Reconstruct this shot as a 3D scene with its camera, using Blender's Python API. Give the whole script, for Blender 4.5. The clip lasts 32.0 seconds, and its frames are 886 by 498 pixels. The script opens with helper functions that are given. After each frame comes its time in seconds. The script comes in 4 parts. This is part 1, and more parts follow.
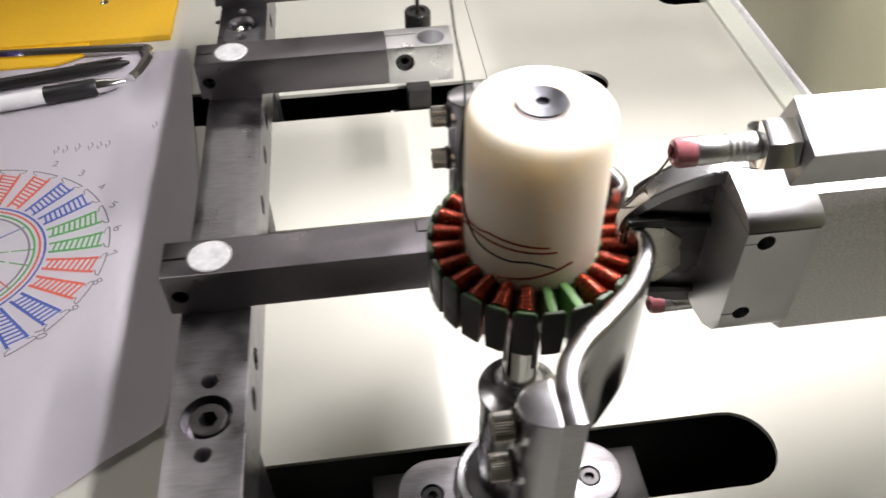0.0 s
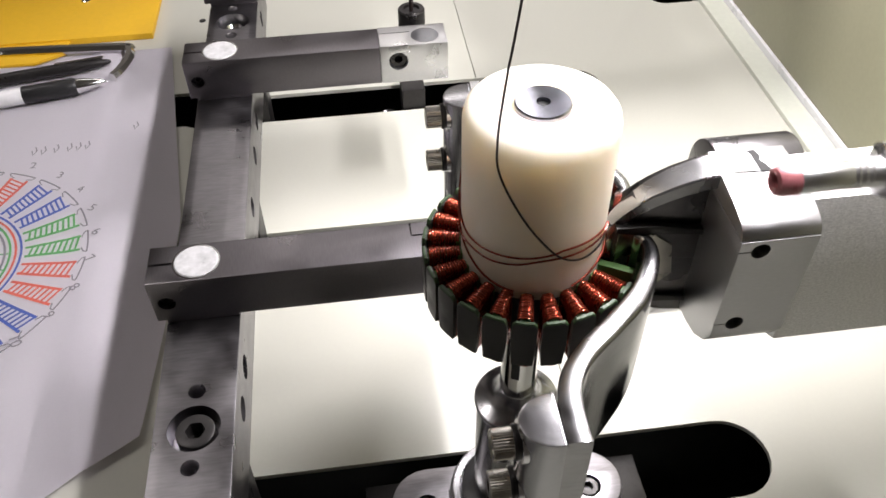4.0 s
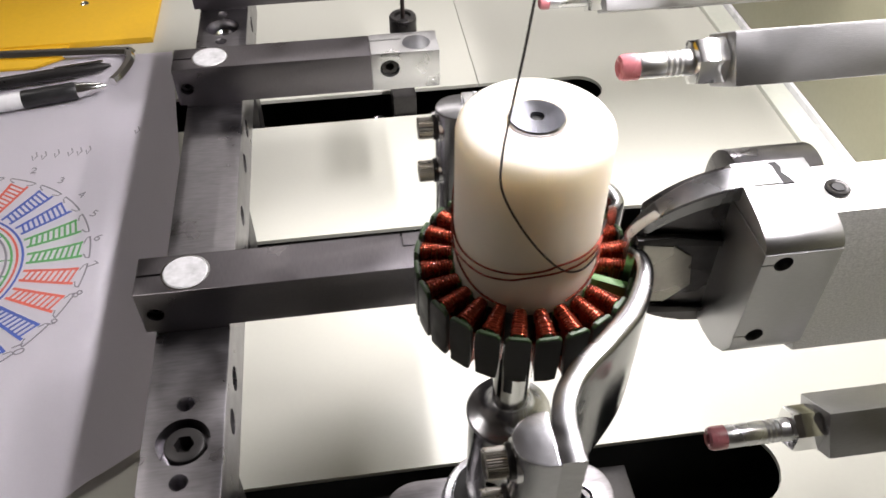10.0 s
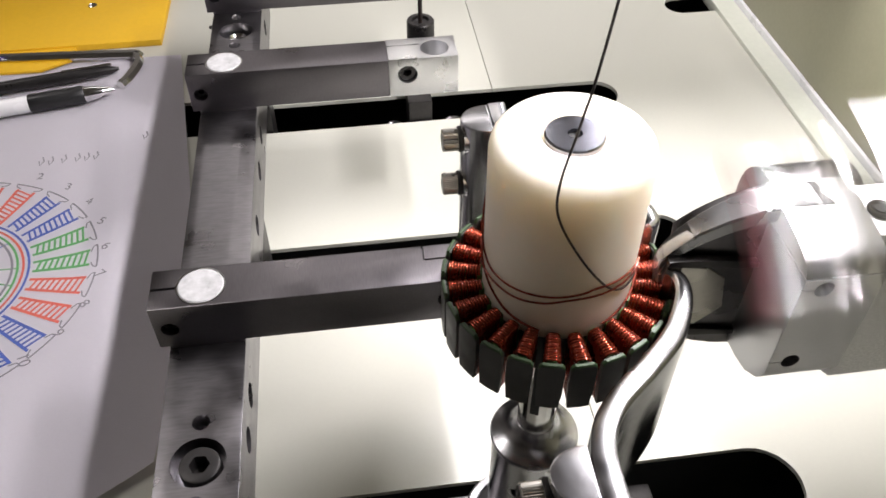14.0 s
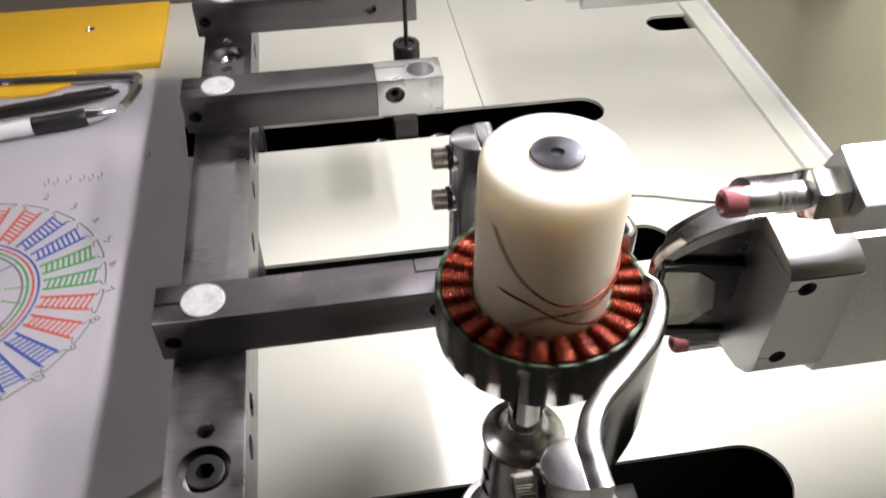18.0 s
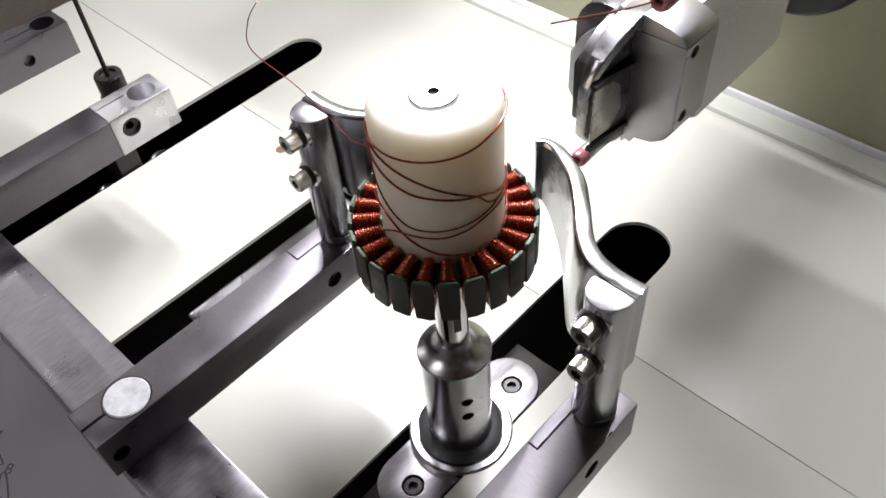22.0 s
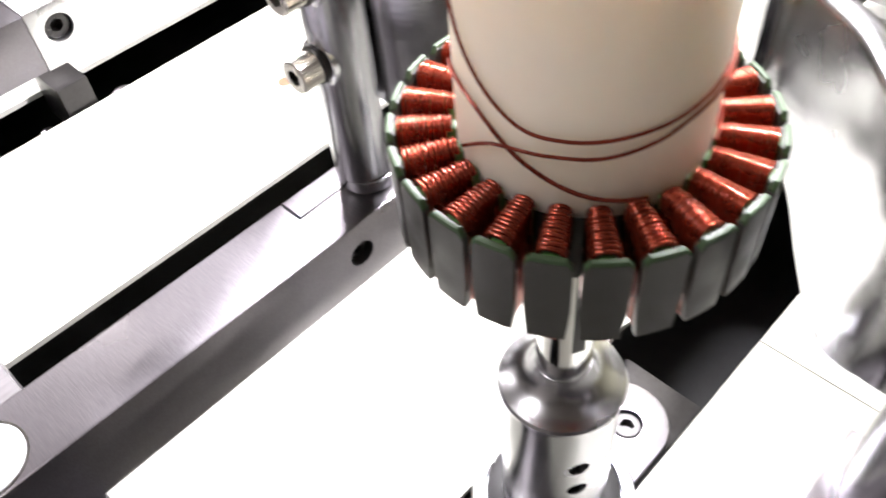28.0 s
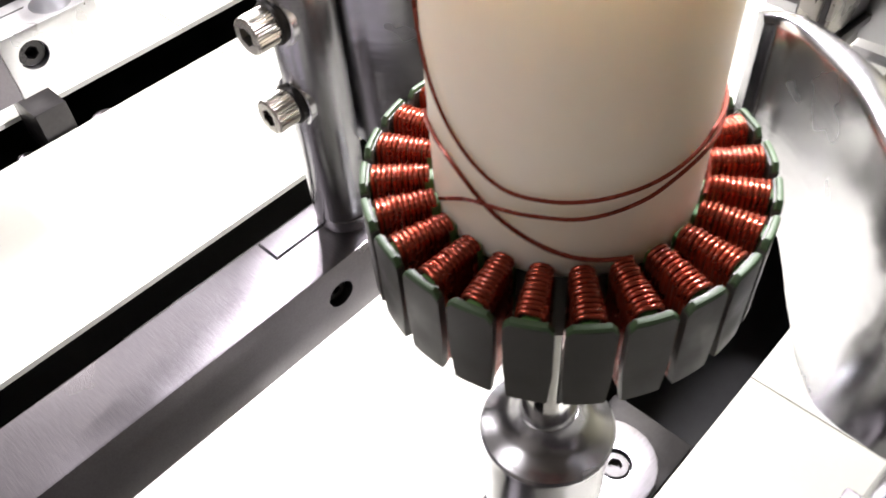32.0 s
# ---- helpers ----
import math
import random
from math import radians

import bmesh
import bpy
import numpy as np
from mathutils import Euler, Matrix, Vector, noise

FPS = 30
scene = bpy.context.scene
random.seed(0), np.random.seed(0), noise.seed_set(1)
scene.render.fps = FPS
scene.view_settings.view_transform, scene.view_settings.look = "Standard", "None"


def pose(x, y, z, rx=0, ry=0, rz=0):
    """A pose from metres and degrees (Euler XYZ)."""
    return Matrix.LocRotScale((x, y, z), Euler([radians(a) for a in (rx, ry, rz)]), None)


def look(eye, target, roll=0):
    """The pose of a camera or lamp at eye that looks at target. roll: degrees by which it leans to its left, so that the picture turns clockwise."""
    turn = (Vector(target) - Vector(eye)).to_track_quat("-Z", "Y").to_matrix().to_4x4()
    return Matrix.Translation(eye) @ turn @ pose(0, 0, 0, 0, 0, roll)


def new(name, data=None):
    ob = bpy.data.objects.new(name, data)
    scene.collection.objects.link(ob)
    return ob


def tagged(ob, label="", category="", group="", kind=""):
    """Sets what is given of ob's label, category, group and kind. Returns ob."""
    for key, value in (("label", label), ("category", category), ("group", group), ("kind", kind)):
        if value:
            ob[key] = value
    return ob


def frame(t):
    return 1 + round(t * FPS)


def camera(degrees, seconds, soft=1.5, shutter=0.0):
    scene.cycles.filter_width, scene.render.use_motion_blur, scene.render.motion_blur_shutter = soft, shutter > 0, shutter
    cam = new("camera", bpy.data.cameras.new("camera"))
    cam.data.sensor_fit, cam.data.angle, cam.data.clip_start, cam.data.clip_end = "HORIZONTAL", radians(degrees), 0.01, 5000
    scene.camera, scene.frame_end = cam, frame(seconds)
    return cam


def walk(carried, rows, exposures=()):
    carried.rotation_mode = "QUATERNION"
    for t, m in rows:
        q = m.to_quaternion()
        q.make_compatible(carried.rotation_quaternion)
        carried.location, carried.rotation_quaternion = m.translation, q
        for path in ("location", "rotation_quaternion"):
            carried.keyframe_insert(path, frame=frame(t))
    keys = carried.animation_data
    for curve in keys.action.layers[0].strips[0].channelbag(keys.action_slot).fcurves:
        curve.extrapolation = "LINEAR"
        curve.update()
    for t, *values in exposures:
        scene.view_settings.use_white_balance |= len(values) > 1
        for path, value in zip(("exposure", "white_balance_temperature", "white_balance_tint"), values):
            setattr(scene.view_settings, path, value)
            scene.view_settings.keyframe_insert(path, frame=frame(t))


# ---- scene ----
# everything below is laid out in millimetres; poses and meshes are turned into metres when they are made
cam = camera(56.8, 32.0, soft=1.6, shutter=0.8)
PATH = [
    (0, 0.06713, -0.25147, 0.25639, 45.033, 0.892, -7.198),
    (0.5, 0.07209, -0.24977, 0.25444, 45.009, 0.679, -7.353),
    (1, 0.07451, -0.24609, 0.25526, 44.987, 0.726, -7.444),
    (1.5, 0.07354, -0.24503, 0.25546, 45.052, 0.812, -7.481),
    (2, 0.07163, -0.24553, 0.25310, 45.088, 0.707, -7.428),
    (2.5, 0.07177, -0.24432, 0.25146, 44.939, 0.660, -7.396),
    (4.5, 0.07154, -0.24155, 0.25055, 44.956, 0.596, -7.627),
    (5, 0.07038, -0.23950, 0.24922, 44.870, 0.542, -7.653),
    (5.5, 0.07104, -0.23973, 0.24925, 44.849, 0.448, -7.759),
    (6, 0.07040, -0.23823, 0.24867, 44.794, 0.470, -7.820),
    (6.5, 0.06738, -0.23641, 0.25054, 44.866, 0.539, -7.894),
    (7, 0.06539, -0.23696, 0.24984, 44.865, 0.438, -7.917),
    (7.5, 0.06616, -0.23659, 0.24849, 44.728, 0.392, -7.895),
    (8, 0.06331, -0.23676, 0.24842, 44.654, 0.165, -7.997),
    (8.5, 0.06466, -0.23777, 0.24953, 44.655, 0.218, -8.158),
    (9, 0.06485, -0.23782, 0.25189, 44.991, 0.305, -8.072),
    (9.5, 0.06387, -0.23963, 0.25250, 45.112, 0.221, -8.002),
    (10, 0.06382, -0.23872, 0.25189, 45.069, 0.081, -8.022),
    (10.5, 0.06309, -0.23832, 0.25088, 45.102, -0.112, -8.098),
    (11, 0.06416, -0.23852, 0.25246, 45.046, -0.145, -8.094),
    (11.5, 0.06537, -0.23729, 0.25115, 45.004, 0.016, -7.889),
    (12, 0.06652, -0.23462, 0.24961, 44.945, 0.268, -7.639),
    (12.5, 0.06534, -0.23061, 0.24862, 44.810, 0.341, -7.474),
    (13, 0.06486, -0.23039, 0.24757, 44.767, 0.359, -7.617),
    (13.5, 0.06319, -0.22949, 0.24788, 44.872, 0.349, -7.461),
    (14, 0.06055, -0.22737, 0.24946, 44.997, 0.133, -7.576),
    (14.5, 0.05729, -0.22769, 0.24860, 44.932, 0.024, -7.638),
    (16.5, 0.05601, -0.23104, 0.25226, 45.222, -0.790, -7.407),
    (17, 0.05615, -0.23176, 0.25207, 45.359, -1.010, -7.592),
    (17.5, 0.05522, -0.23176, 0.25110, 45.433, -1.118, -7.880),
    (18, 0.05049, -0.23898, 0.26021, 46.034, -0.033, -9.091),
    (18.4, 0.04095, -0.24092, 0.27635, 46.902, 1.509, -12.932),
    (18.5, 0.03904, -0.23959, 0.27744, 47.394, 2.179, -14.538),
    (19, 0.01292, -0.22159, 0.29907, 48.191, 3.395, -26.551),
    (19.5, -0.03484, -0.21154, 0.31090, 46.711, 3.318, -38.134),
    (19.8, -0.03668, -0.21457, 0.31216, 45.878, 3.526, -42.695),
    (20, -0.03217, -0.20936, 0.30756, 45.599, 3.822, -44.152),
    (20.5, -0.03355, -0.21626, 0.28994, 44.196, 3.993, -45.940),
    (20.7, -0.03971, -0.21616, 0.28873, 43.405, 3.789, -46.699),
    (21, -0.04711, -0.21715, 0.28718, 42.694, 3.504, -46.769),
    (21.5, -0.05849, -0.21134, 0.27701, 41.867, 3.138, -47.164),
    (22, -0.06408, -0.21314, 0.27485, 41.724, 3.304, -47.352),
    (22.5, -0.05851, -0.20638, 0.27319, 41.243, 3.393, -47.323),
    (23, -0.05267, -0.19646, 0.27063, 40.923, 3.314, -47.173),
    (23.5, -0.05141, -0.18865, 0.27181, 40.826, 3.174, -46.816),
    (24, -0.05278, -0.19011, 0.27268, 41.121, 3.260, -46.753),
    (24.5, -0.05519, -0.19391, 0.27414, 41.544, 3.592, -46.921),
    (25, -0.05583, -0.19689, 0.27485, 42.016, 3.741, -46.855),
    (25.5, -0.05420, -0.19434, 0.27468, 42.052, 3.711, -46.486),
    (27.5, -0.01963, -0.12280, 0.16521, 40.976, 4.236, -45.345),
    (28, -0.01946, -0.13481, 0.16677, 40.985, 3.884, -46.267),
    (28.5, -0.01453, -0.14016, 0.16752, 41.359, 3.633, -46.857),
    (29, -0.00423, -0.14065, 0.16512, 41.768, 3.518, -47.046),
    (29.5, -0.00267, -0.13972, 0.16556, 42.015, 3.504, -46.696),
    (30, 0.00059, -0.14127, 0.16554, 42.057, 3.552, -46.479),
    (30.5, 0.00200, -0.14220, 0.16533, 42.183, 3.652, -46.949),
    (31, -0.00127, -0.13682, 0.16807, 42.182, 3.368, -46.607),
    (31.5, -0.00594, -0.13420, 0.16810, 42.144, 3.214, -46.131),
    (32, -0.01141, -0.13013, 0.16631, 41.899, 3.380, -46.663),
]
SLIDE = [(0, -2.23), (0.5, -10.85), (1, -6.75), (1.5, -0.48), (2, -0.13), (2.5, 0.25), (4.5, 2.49), (5, 2.67), (5.5, 0.6), (6, -1.53), (6.5, -3.91), (7, -5.63), (7.5, -3.67), (8, -1.71), (8.5, 0.38), (9, 0.51), (9.5, 0.27), (10, -5.7), (10.5, -9.3), (11, -0.28), (11.5, 3.62), (12, 4.32), (12.5, 2.17), (13, -0.49), (13.5, -1.9), (14, -3.88), (14.5, -3.31), (16.5, 1.17), (17, -0.04), (17.5, -9.13), (18, -9.28), (18.5, -9.01), (19, -9.02), (19.5, -9.01), (20, -10.35), (20.5, -21.63), (20.7, -25.6), (21, -30.59), (21.5, -36.52), (22, -37), (32, -37)]
EXPOSURE = [(0, -0.2, 6500, 10), (17.5, -0.2, 6500, 10), (19, -0.42, 6350, 12), (20.4, -0.45, 6300, 12), (21.6, -0.12, 6150, 10), (25.5, -0.08, 6100, 10), (27.5, 1.4, 6250, 12), (28, 1.4, 6250, 12), (29, 0.5, 6300, 13), (30, 0.5, 6300, 13), (31, 0.6, 6300, 13), (32, 1.0, 6300, 13)]
walk(cam, [(t, pose(x, y, z, rx, ry, rz)) for t, x, y, z, rx, ry, rz in PATH], EXPOSURE)

LAMP_WATTS = 5.0
AXIS_Y = -75.2      # line of the front station
FAR = 286.0         # the rear station lies this much further back
PLATE = -64.0       # top of the machine plate; the carriage rail's top is 0
HEAD_Z = 75.0       # axis of the winding head
# the spindle nose and what it carries sink a little when the carriage draws back
SEAT = [(0, -1.0), (21.35, -1.0), (21.85, -2.7), (32, -2.7)]


def blend(rows, t):
    """The value at t of rows of (time, value), in straight lines."""
    for (a, u), (b, v) in zip(rows, rows[1:]):
        if t <= b:
            return u + (v - u) * max(0.0, (t - a) / (b - a))
    return rows[-1][1]


# ---- light ----
world = bpy.data.worlds.new("world")
scene.world = world
world.use_nodes = True
wn = world.node_tree.nodes["Background"]
wn.inputs[0].default_value = (0.80, 0.78, 0.86, 1)
wn.inputs[1].default_value = 0.30


def area_lamp(name, eye, target, sx, sy, watts, colour):
    data = bpy.data.lights.new(name, "AREA")
    data.shape, data.size, data.size_y, data.energy, data.color = "RECTANGLE", sx, sy, watts, colour
    ob = new(name, data)
    ob.matrix_world = look(eye, target)
    return ob


# ---- materials ----
def shader(name, colour, rough=0.5, metal=0.0, grain=None, grain_amount=0.15, bump=0.0, spots=None, stretch=(1, 1, 1), coat=0.0, rough_var=0.12,
           random_value=0.0, sub=0.0):
    """A principled material whose colour and gloss vary at two scales; grain and spots are noise scales per metre."""
    m = bpy.data.materials.new(name)
    m.use_nodes = True
    nt = m.node_tree
    n, link = nt.nodes, nt.links.new
    b = n["Principled BSDF"]
    b.inputs["Base Color"].default_value = (*colour, 1)
    b.inputs["Roughness"].default_value, b.inputs["Metallic"].default_value = rough, metal
    b.inputs["Coat Weight"].default_value = coat
    if sub:
        b.inputs["Subsurface Weight"].default_value = sub
        b.inputs["Subsurface Radius"].default_value = (1.0, 0.95, 0.88)
        b.inputs["Subsurface Scale"].default_value = 0.015
    out = None
    if grain:
        co = n.new("ShaderNodeTexCoord")
        mp = n.new("ShaderNodeMapping")
        mp.inputs["Scale"].default_value = stretch
        link(co.outputs["Object"], mp.inputs["Vector"])
        fine, wide = n.new("ShaderNodeTexNoise"), n.new("ShaderNodeTexNoise")
        fine.inputs["Scale"].default_value, fine.inputs["Detail"].default_value = grain, 5
        wide.inputs["Scale"].default_value, wide.inputs["Detail"].default_value = spots or grain / 12, 3
        link(mp.outputs[0], fine.inputs["Vector"])
        link(co.outputs["Object"], wide.inputs["Vector"])
        mixed = n.new("ShaderNodeMath")
        mixed.operation = "ADD"
        link(fine.outputs[0], mixed.inputs[0])
        link(wide.outputs[0], mixed.inputs[1])
        ramp = n.new("ShaderNodeMapRange")
        ramp.inputs["From Min"].default_value, ramp.inputs["From Max"].default_value = 0.6, 1.4
        ramp.inputs["To Min"].default_value, ramp.inputs["To Max"].default_value = 1 - grain_amount, 1 + grain_amount
        link(mixed.outputs[0], ramp.inputs["Value"])
        mul = n.new("ShaderNodeMix")
        mul.data_type, mul.blend_type = "RGBA", "MULTIPLY"
        mul.inputs["Factor"].default_value = 1
        mul.inputs["A"].default_value = (*colour, 1)
        link(ramp.outputs[0], mul.inputs["B"])
        out = mul.outputs["Result"]
        rr = n.new("ShaderNodeMapRange")
        rr.inputs["From Min"].default_value, rr.inputs["From Max"].default_value = 0.3, 0.7
        rr.inputs["To Min"].default_value, rr.inputs["To Max"].default_value = max(0.03, rough - rough_var), min(1, rough + rough_var)
        link(wide.outputs[0], rr.inputs["Value"])
        link(rr.outputs[0], b.inputs["Roughness"])
        if bump:
            bp = n.new("ShaderNodeBump")
            bp.inputs["Strength"].default_value, bp.inputs["Distance"].default_value = bump, 0.0004
            link(fine.outputs[0], bp.inputs["Height"])
            link(bp.outputs[0], b.inputs["Normal"])
    if random_value:
        info = n.new("ShaderNodeObjectInfo")
        vary = n.new("ShaderNodeMapRange")
        vary.inputs["To Min"].default_value, vary.inputs["To Max"].default_value = 1 - random_value, 1 + random_value
        link(info.outputs["Random"], vary.inputs["Value"])
        mul2 = n.new("ShaderNodeMix")
        mul2.data_type, mul2.blend_type = "RGBA", "MULTIPLY"
        mul2.inputs["Factor"].default_value = 1
        mul2.inputs["A"].default_value = (*colour, 1)
        if out:
            link(out, mul2.inputs["A"])
        link(vary.outputs[0], mul2.inputs["B"])
        out = mul2.outputs["Result"]
    if out:
        link(out, b.inputs["Base Color"])
    return m


PAINT = shader("cream_paint", (0.55, 0.55, 0.49), 0.34, grain=500, grain_amount=0.02, spots=14, rough_var=0.05, bump=0.04)
PANEL = shader("green_grey_panel", (0.36, 0.35, 0.24), 0.55, grain=350, grain_amount=0.05, spots=4)
LEDGE = shader("pale_ledge", (0.62, 0.64, 0.56), 0.4, grain=300, grain_amount=0.05, spots=8)
# near-black colour that stands for the shade inside slots, holes and sockets
RECESS_SHADE = shader("dark_inside", (0.012, 0.012, 0.013), 0.6, grain=200, grain_amount=0.3, spots=20)
STEEL = shader("ground_steel", (0.25, 0.24, 0.255), 0.33, 1.0, grain=150, grain_amount=0.22, spots=70, stretch=(1, 7, 6), bump=0.07, rough_var=0.07)
STEEL_DARK = shader("dark_steel", (0.165, 0.155, 0.165), 0.34, 1.0, grain=260, grain_amount=0.16, spots=36, stretch=(12, 1, 6), bump=0.12, rough_var=0.10)
STEEL_BRIGHT = shader("polished_steel", (0.62, 0.62, 0.64), 0.22, 1.0, grain=300, grain_amount=0.08, spots=40, rough_var=0.08)
GUIDE_STEEL = shader("worn_polished_steel", (0.33, 0.33, 0.34), 0.20, 1.0, grain=220, grain_amount=0.14, spots=60, stretch=(1, 1, 5), rough_var=0.09, bump=0.05)
POST_STEEL = shader("turned_steel", (0.41, 0.41, 0.43), 0.22, 1.0, grain=420, grain_amount=0.12, spots=50, stretch=(1, 1, 9), rough_var=0.08, bump=0.08)
ALUMINIUM = shader("milled_aluminium", (0.66, 0.66, 0.67), 0.34, 1.0, grain=500, grain_amount=0.10, spots=40, stretch=(1, 9, 9), bump=0.12)
HEAD_METAL = shader("dull_head_metal", (0.47, 0.47, 0.48), 0.40, 1.0, grain=500, grain_amount=0.10, spots=40, stretch=(1, 9, 9), bump=0.12)
# darkened copy of the former's metal; shade is put into its colour
FORMER_SHADED = shader("dark_former", (0.13, 0.125, 0.13), 0.30, 1.0, grain=300, grain_amount=0.15, spots=70, rough_var=0.1)
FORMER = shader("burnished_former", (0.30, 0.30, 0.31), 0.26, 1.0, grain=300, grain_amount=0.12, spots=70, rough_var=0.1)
BRUSHED = shader("brushed_aluminium", (0.88, 0.88, 0.88), 0.60, 0.55, grain=800, grain_amount=0.22, spots=1600, stretch=(1, 6, 6), bump=0.4)
CHROME = shader("chrome", (0.78, 0.78, 0.78), 0.10, 1.0, grain=400, grain_amount=0.05, spots=60, rough_var=0.05)
NICKEL = shader("nickel_plate", (0.46, 0.44, 0.40), 0.24, 1.0, grain=500, grain_amount=0.10, spots=80)
BLACK_OXIDE = shader("black_oxide", (0.035, 0.033, 0.033), 0.38, 0.6, grain=600, grain_amount=0.2, spots=60)
BLACK_PLASTIC = shader("black_plastic", (0.016, 0.016, 0.017), 0.40, grain=800, grain_amount=0.2, spots=60)
NYLON = shader("white_nylon", (0.85, 0.775, 0.645), 0.42, grain=300, grain_amount=0.02, spots=20, sub=0.9)
DISC = shader("blue_grey_disc", (0.40, 0.41, 0.48), 0.10, 1.0, grain=900, grain_amount=0.12, spots=120, rough_var=0.03)
PLUG = shader("white_plug", (0.44, 0.44, 0.45), 0.34, grain=400, grain_amount=0.30, spots=150)
LAMINATION = shader("coated_lamination", (0.050, 0.049, 0.043), 0.42, 0.2, grain=1500, grain_amount=0.15, spots=200, stretch=(1, 1, 10), random_value=0.10)
GREEN = shader("green_insulation", (0.09, 0.20, 0.055), 0.42, grain=900, grain_amount=0.12, spots=200, random_value=0.12)
GREEN_DARK = shader("dark_green_insulation", (0.036, 0.070, 0.027), 0.45, grain=900, grain_amount=0.15, spots=200, random_value=0.15)
COPPER = shader("enamelled_copper", (0.28, 0.042, 0.018), 0.24, 0.8, grain=1200, grain_amount=0.20, spots=220, random_value=0.08, coat=0.4)
WIRE = shader("enamelled_wire", (0.19, 0.028, 0.014), 0.30, 0.6, grain=900, grain_amount=0.15, spots=100, coat=0.3)
WIRE_DARK = shader("dark_wire", (0.020, 0.014, 0.013), 0.40, 0.3, grain=900, grain_amount=0.15, spots=100)
RUBY = shader("pink_ceramic", (0.46, 0.16, 0.18), 0.28, grain=900, grain_amount=0.10, spots=150, coat=0.4)
PAPER = shader("paper", (0.80, 0.77, 0.83), 0.75, grain=900, grain_amount=0.02, spots=12)
INK_RED = shader("red_ink", (0.55, 0.11, 0.08), 0.7, grain=1500, grain_amount=0.2, spots=300)
INK_BLUE = shader("blue_ink", (0.06, 0.10, 0.36), 0.7, grain=1500, grain_amount=0.2, spots=300)
INK_GREEN = shader("green_ink", (0.09, 0.30, 0.10), 0.7, grain=1500, grain_amount=0.2, spots=300)
INK_GREY = shader("grey_ink", (0.22, 0.21, 0.24), 0.7, grain=1500, grain_amount=0.2, spots=300)
INK_FAINT = shader("faint_pencil", (0.33, 0.31, 0.35), 0.8, grain=1500, grain_amount=0.2, spots=300)
YELLOW = shader("yellow_plastic", (0.72, 0.42, 0.015), 0.45, grain=300, grain_amount=0.05, spots=12)
PURPLE = shader("violet_plastic", (0.045, 0.025, 0.22), 0.35, grain=300, grain_amount=0.08, spots=40)
WHITE_PLASTIC = shader("white_plastic", (0.80, 0.80, 0.82), 0.30, grain=300, grain_amount=0.03, spots=40)
FLOOR = shader("brown_floor", (0.40, 0.34, 0.29), 0.55, grain=60, grain_amount=0.15, spots=3)
ROOM = shader("room_wall", (0.50, 0.48, 0.45), 0.8, grain=40, grain_amount=0.05, spots=2)
CRATE_BLUE = shader("blue_crate", (0.03, 0.05, 0.24), 0.4, grain=200, grain_amount=0.1, spots=20)
SCRAP = shader("brown_offcut", (0.20, 0.10, 0.055), 0.7, grain=200, grain_amount=0.2, spots=20)
CARTON = shader("pale_carton", (0.66, 0.58, 0.56), 0.7, grain=200, grain_amount=0.1, spots=20)
GLOW = bpy.data.materials.new("lamp_diffuser")
GLOW.use_nodes = True
GLOW.node_tree.nodes["Principled BSDF"].inputs["Emission Color"].default_value = (1.0, 0.98, 0.93, 1)
GLOW.node_tree.nodes["Principled BSDF"].inputs["Emission Strength"].default_value = 5.0
# weak glow for the added ceiling fill lights
GLOW_DIM = bpy.data.materials.new("ceiling_diffuser")
GLOW_DIM.use_nodes = True
GLOW_DIM.node_tree.nodes["Principled BSDF"].inputs["Emission Color"].default_value = (1.0, 0.96, 0.9, 1)
GLOW_DIM.node_tree.nodes["Principled BSDF"].inputs["Emission Strength"].default_value = 0.7

# ---- mesh helpers, in millimetres ----
BASE = {}


def thing(name, x, y, z, label, category, group="", kind=""):
    """An Empty at the base of a thing."""
    ob = new(name)
    ob.empty_display_size = 0.005
    ob.location = (x / 1000, y / 1000, z / 1000)
    BASE[ob] = Vector((x, y, z))
    return tagged(ob, label, category, group, kind)


def mesh_of(name, bm, material, base=Vector((0, 0, 0)), angle=35):
    bmesh.ops.recalc_face_normals(bm, faces=bm.faces[:])
    data = bpy.data.meshes.new(name)
    for v in bm.verts:
        v.co = (v.co - base) * 0.001
    bm.to_mesh(data)
    bm.free()
    data.polygons.foreach_set("use_smooth", [True] * len(data.polygons))
    data.set_sharp_from_angle(angle=radians(angle))
    data.materials.append(material)
    return data


def part(name, bm, material, parent, label="", angle=35):
    """One mesh object under a thing or a part, given in the place's millimetres."""
    base = BASE[parent]
    ob = new(name, mesh_of(name, bm, material, base, angle))
    ob.parent = parent
    BASE[ob] = base
    return tagged(ob, label)


def solid(name, bm, material, label, category="", kind="", group="", angle=35):
    """A thing or a piece of the setting that is one mesh, with its origin at the place's origin."""
    ob = new(name, mesh_of(name, bm, material, Vector((0, 0, 0)), angle))
    BASE[ob] = Vector((0, 0, 0))
    return tagged(ob, label, category, group, kind)


def fresh():
    return bmesh.new()


def box(bm, x0, x1, y0, y1, z0, z1, bevel=0.5, seg=2):
    made = bmesh.ops.create_cube(bm, size=1.0)["verts"]
    for v in made:
        v.co = ((x0 + x1) / 2 + v.co.x * (x1 - x0), (y0 + y1) / 2 + v.co.y * (y1 - y0), (z0 + z1) / 2 + v.co.z * (z1 - z0))
    if bevel:
        edges = list({e for v in made for e in v.link_edges})
        bmesh.ops.bevel(bm, geom=edges, offset=bevel, segments=seg, affect="EDGES", profile=0.6)
    return bm


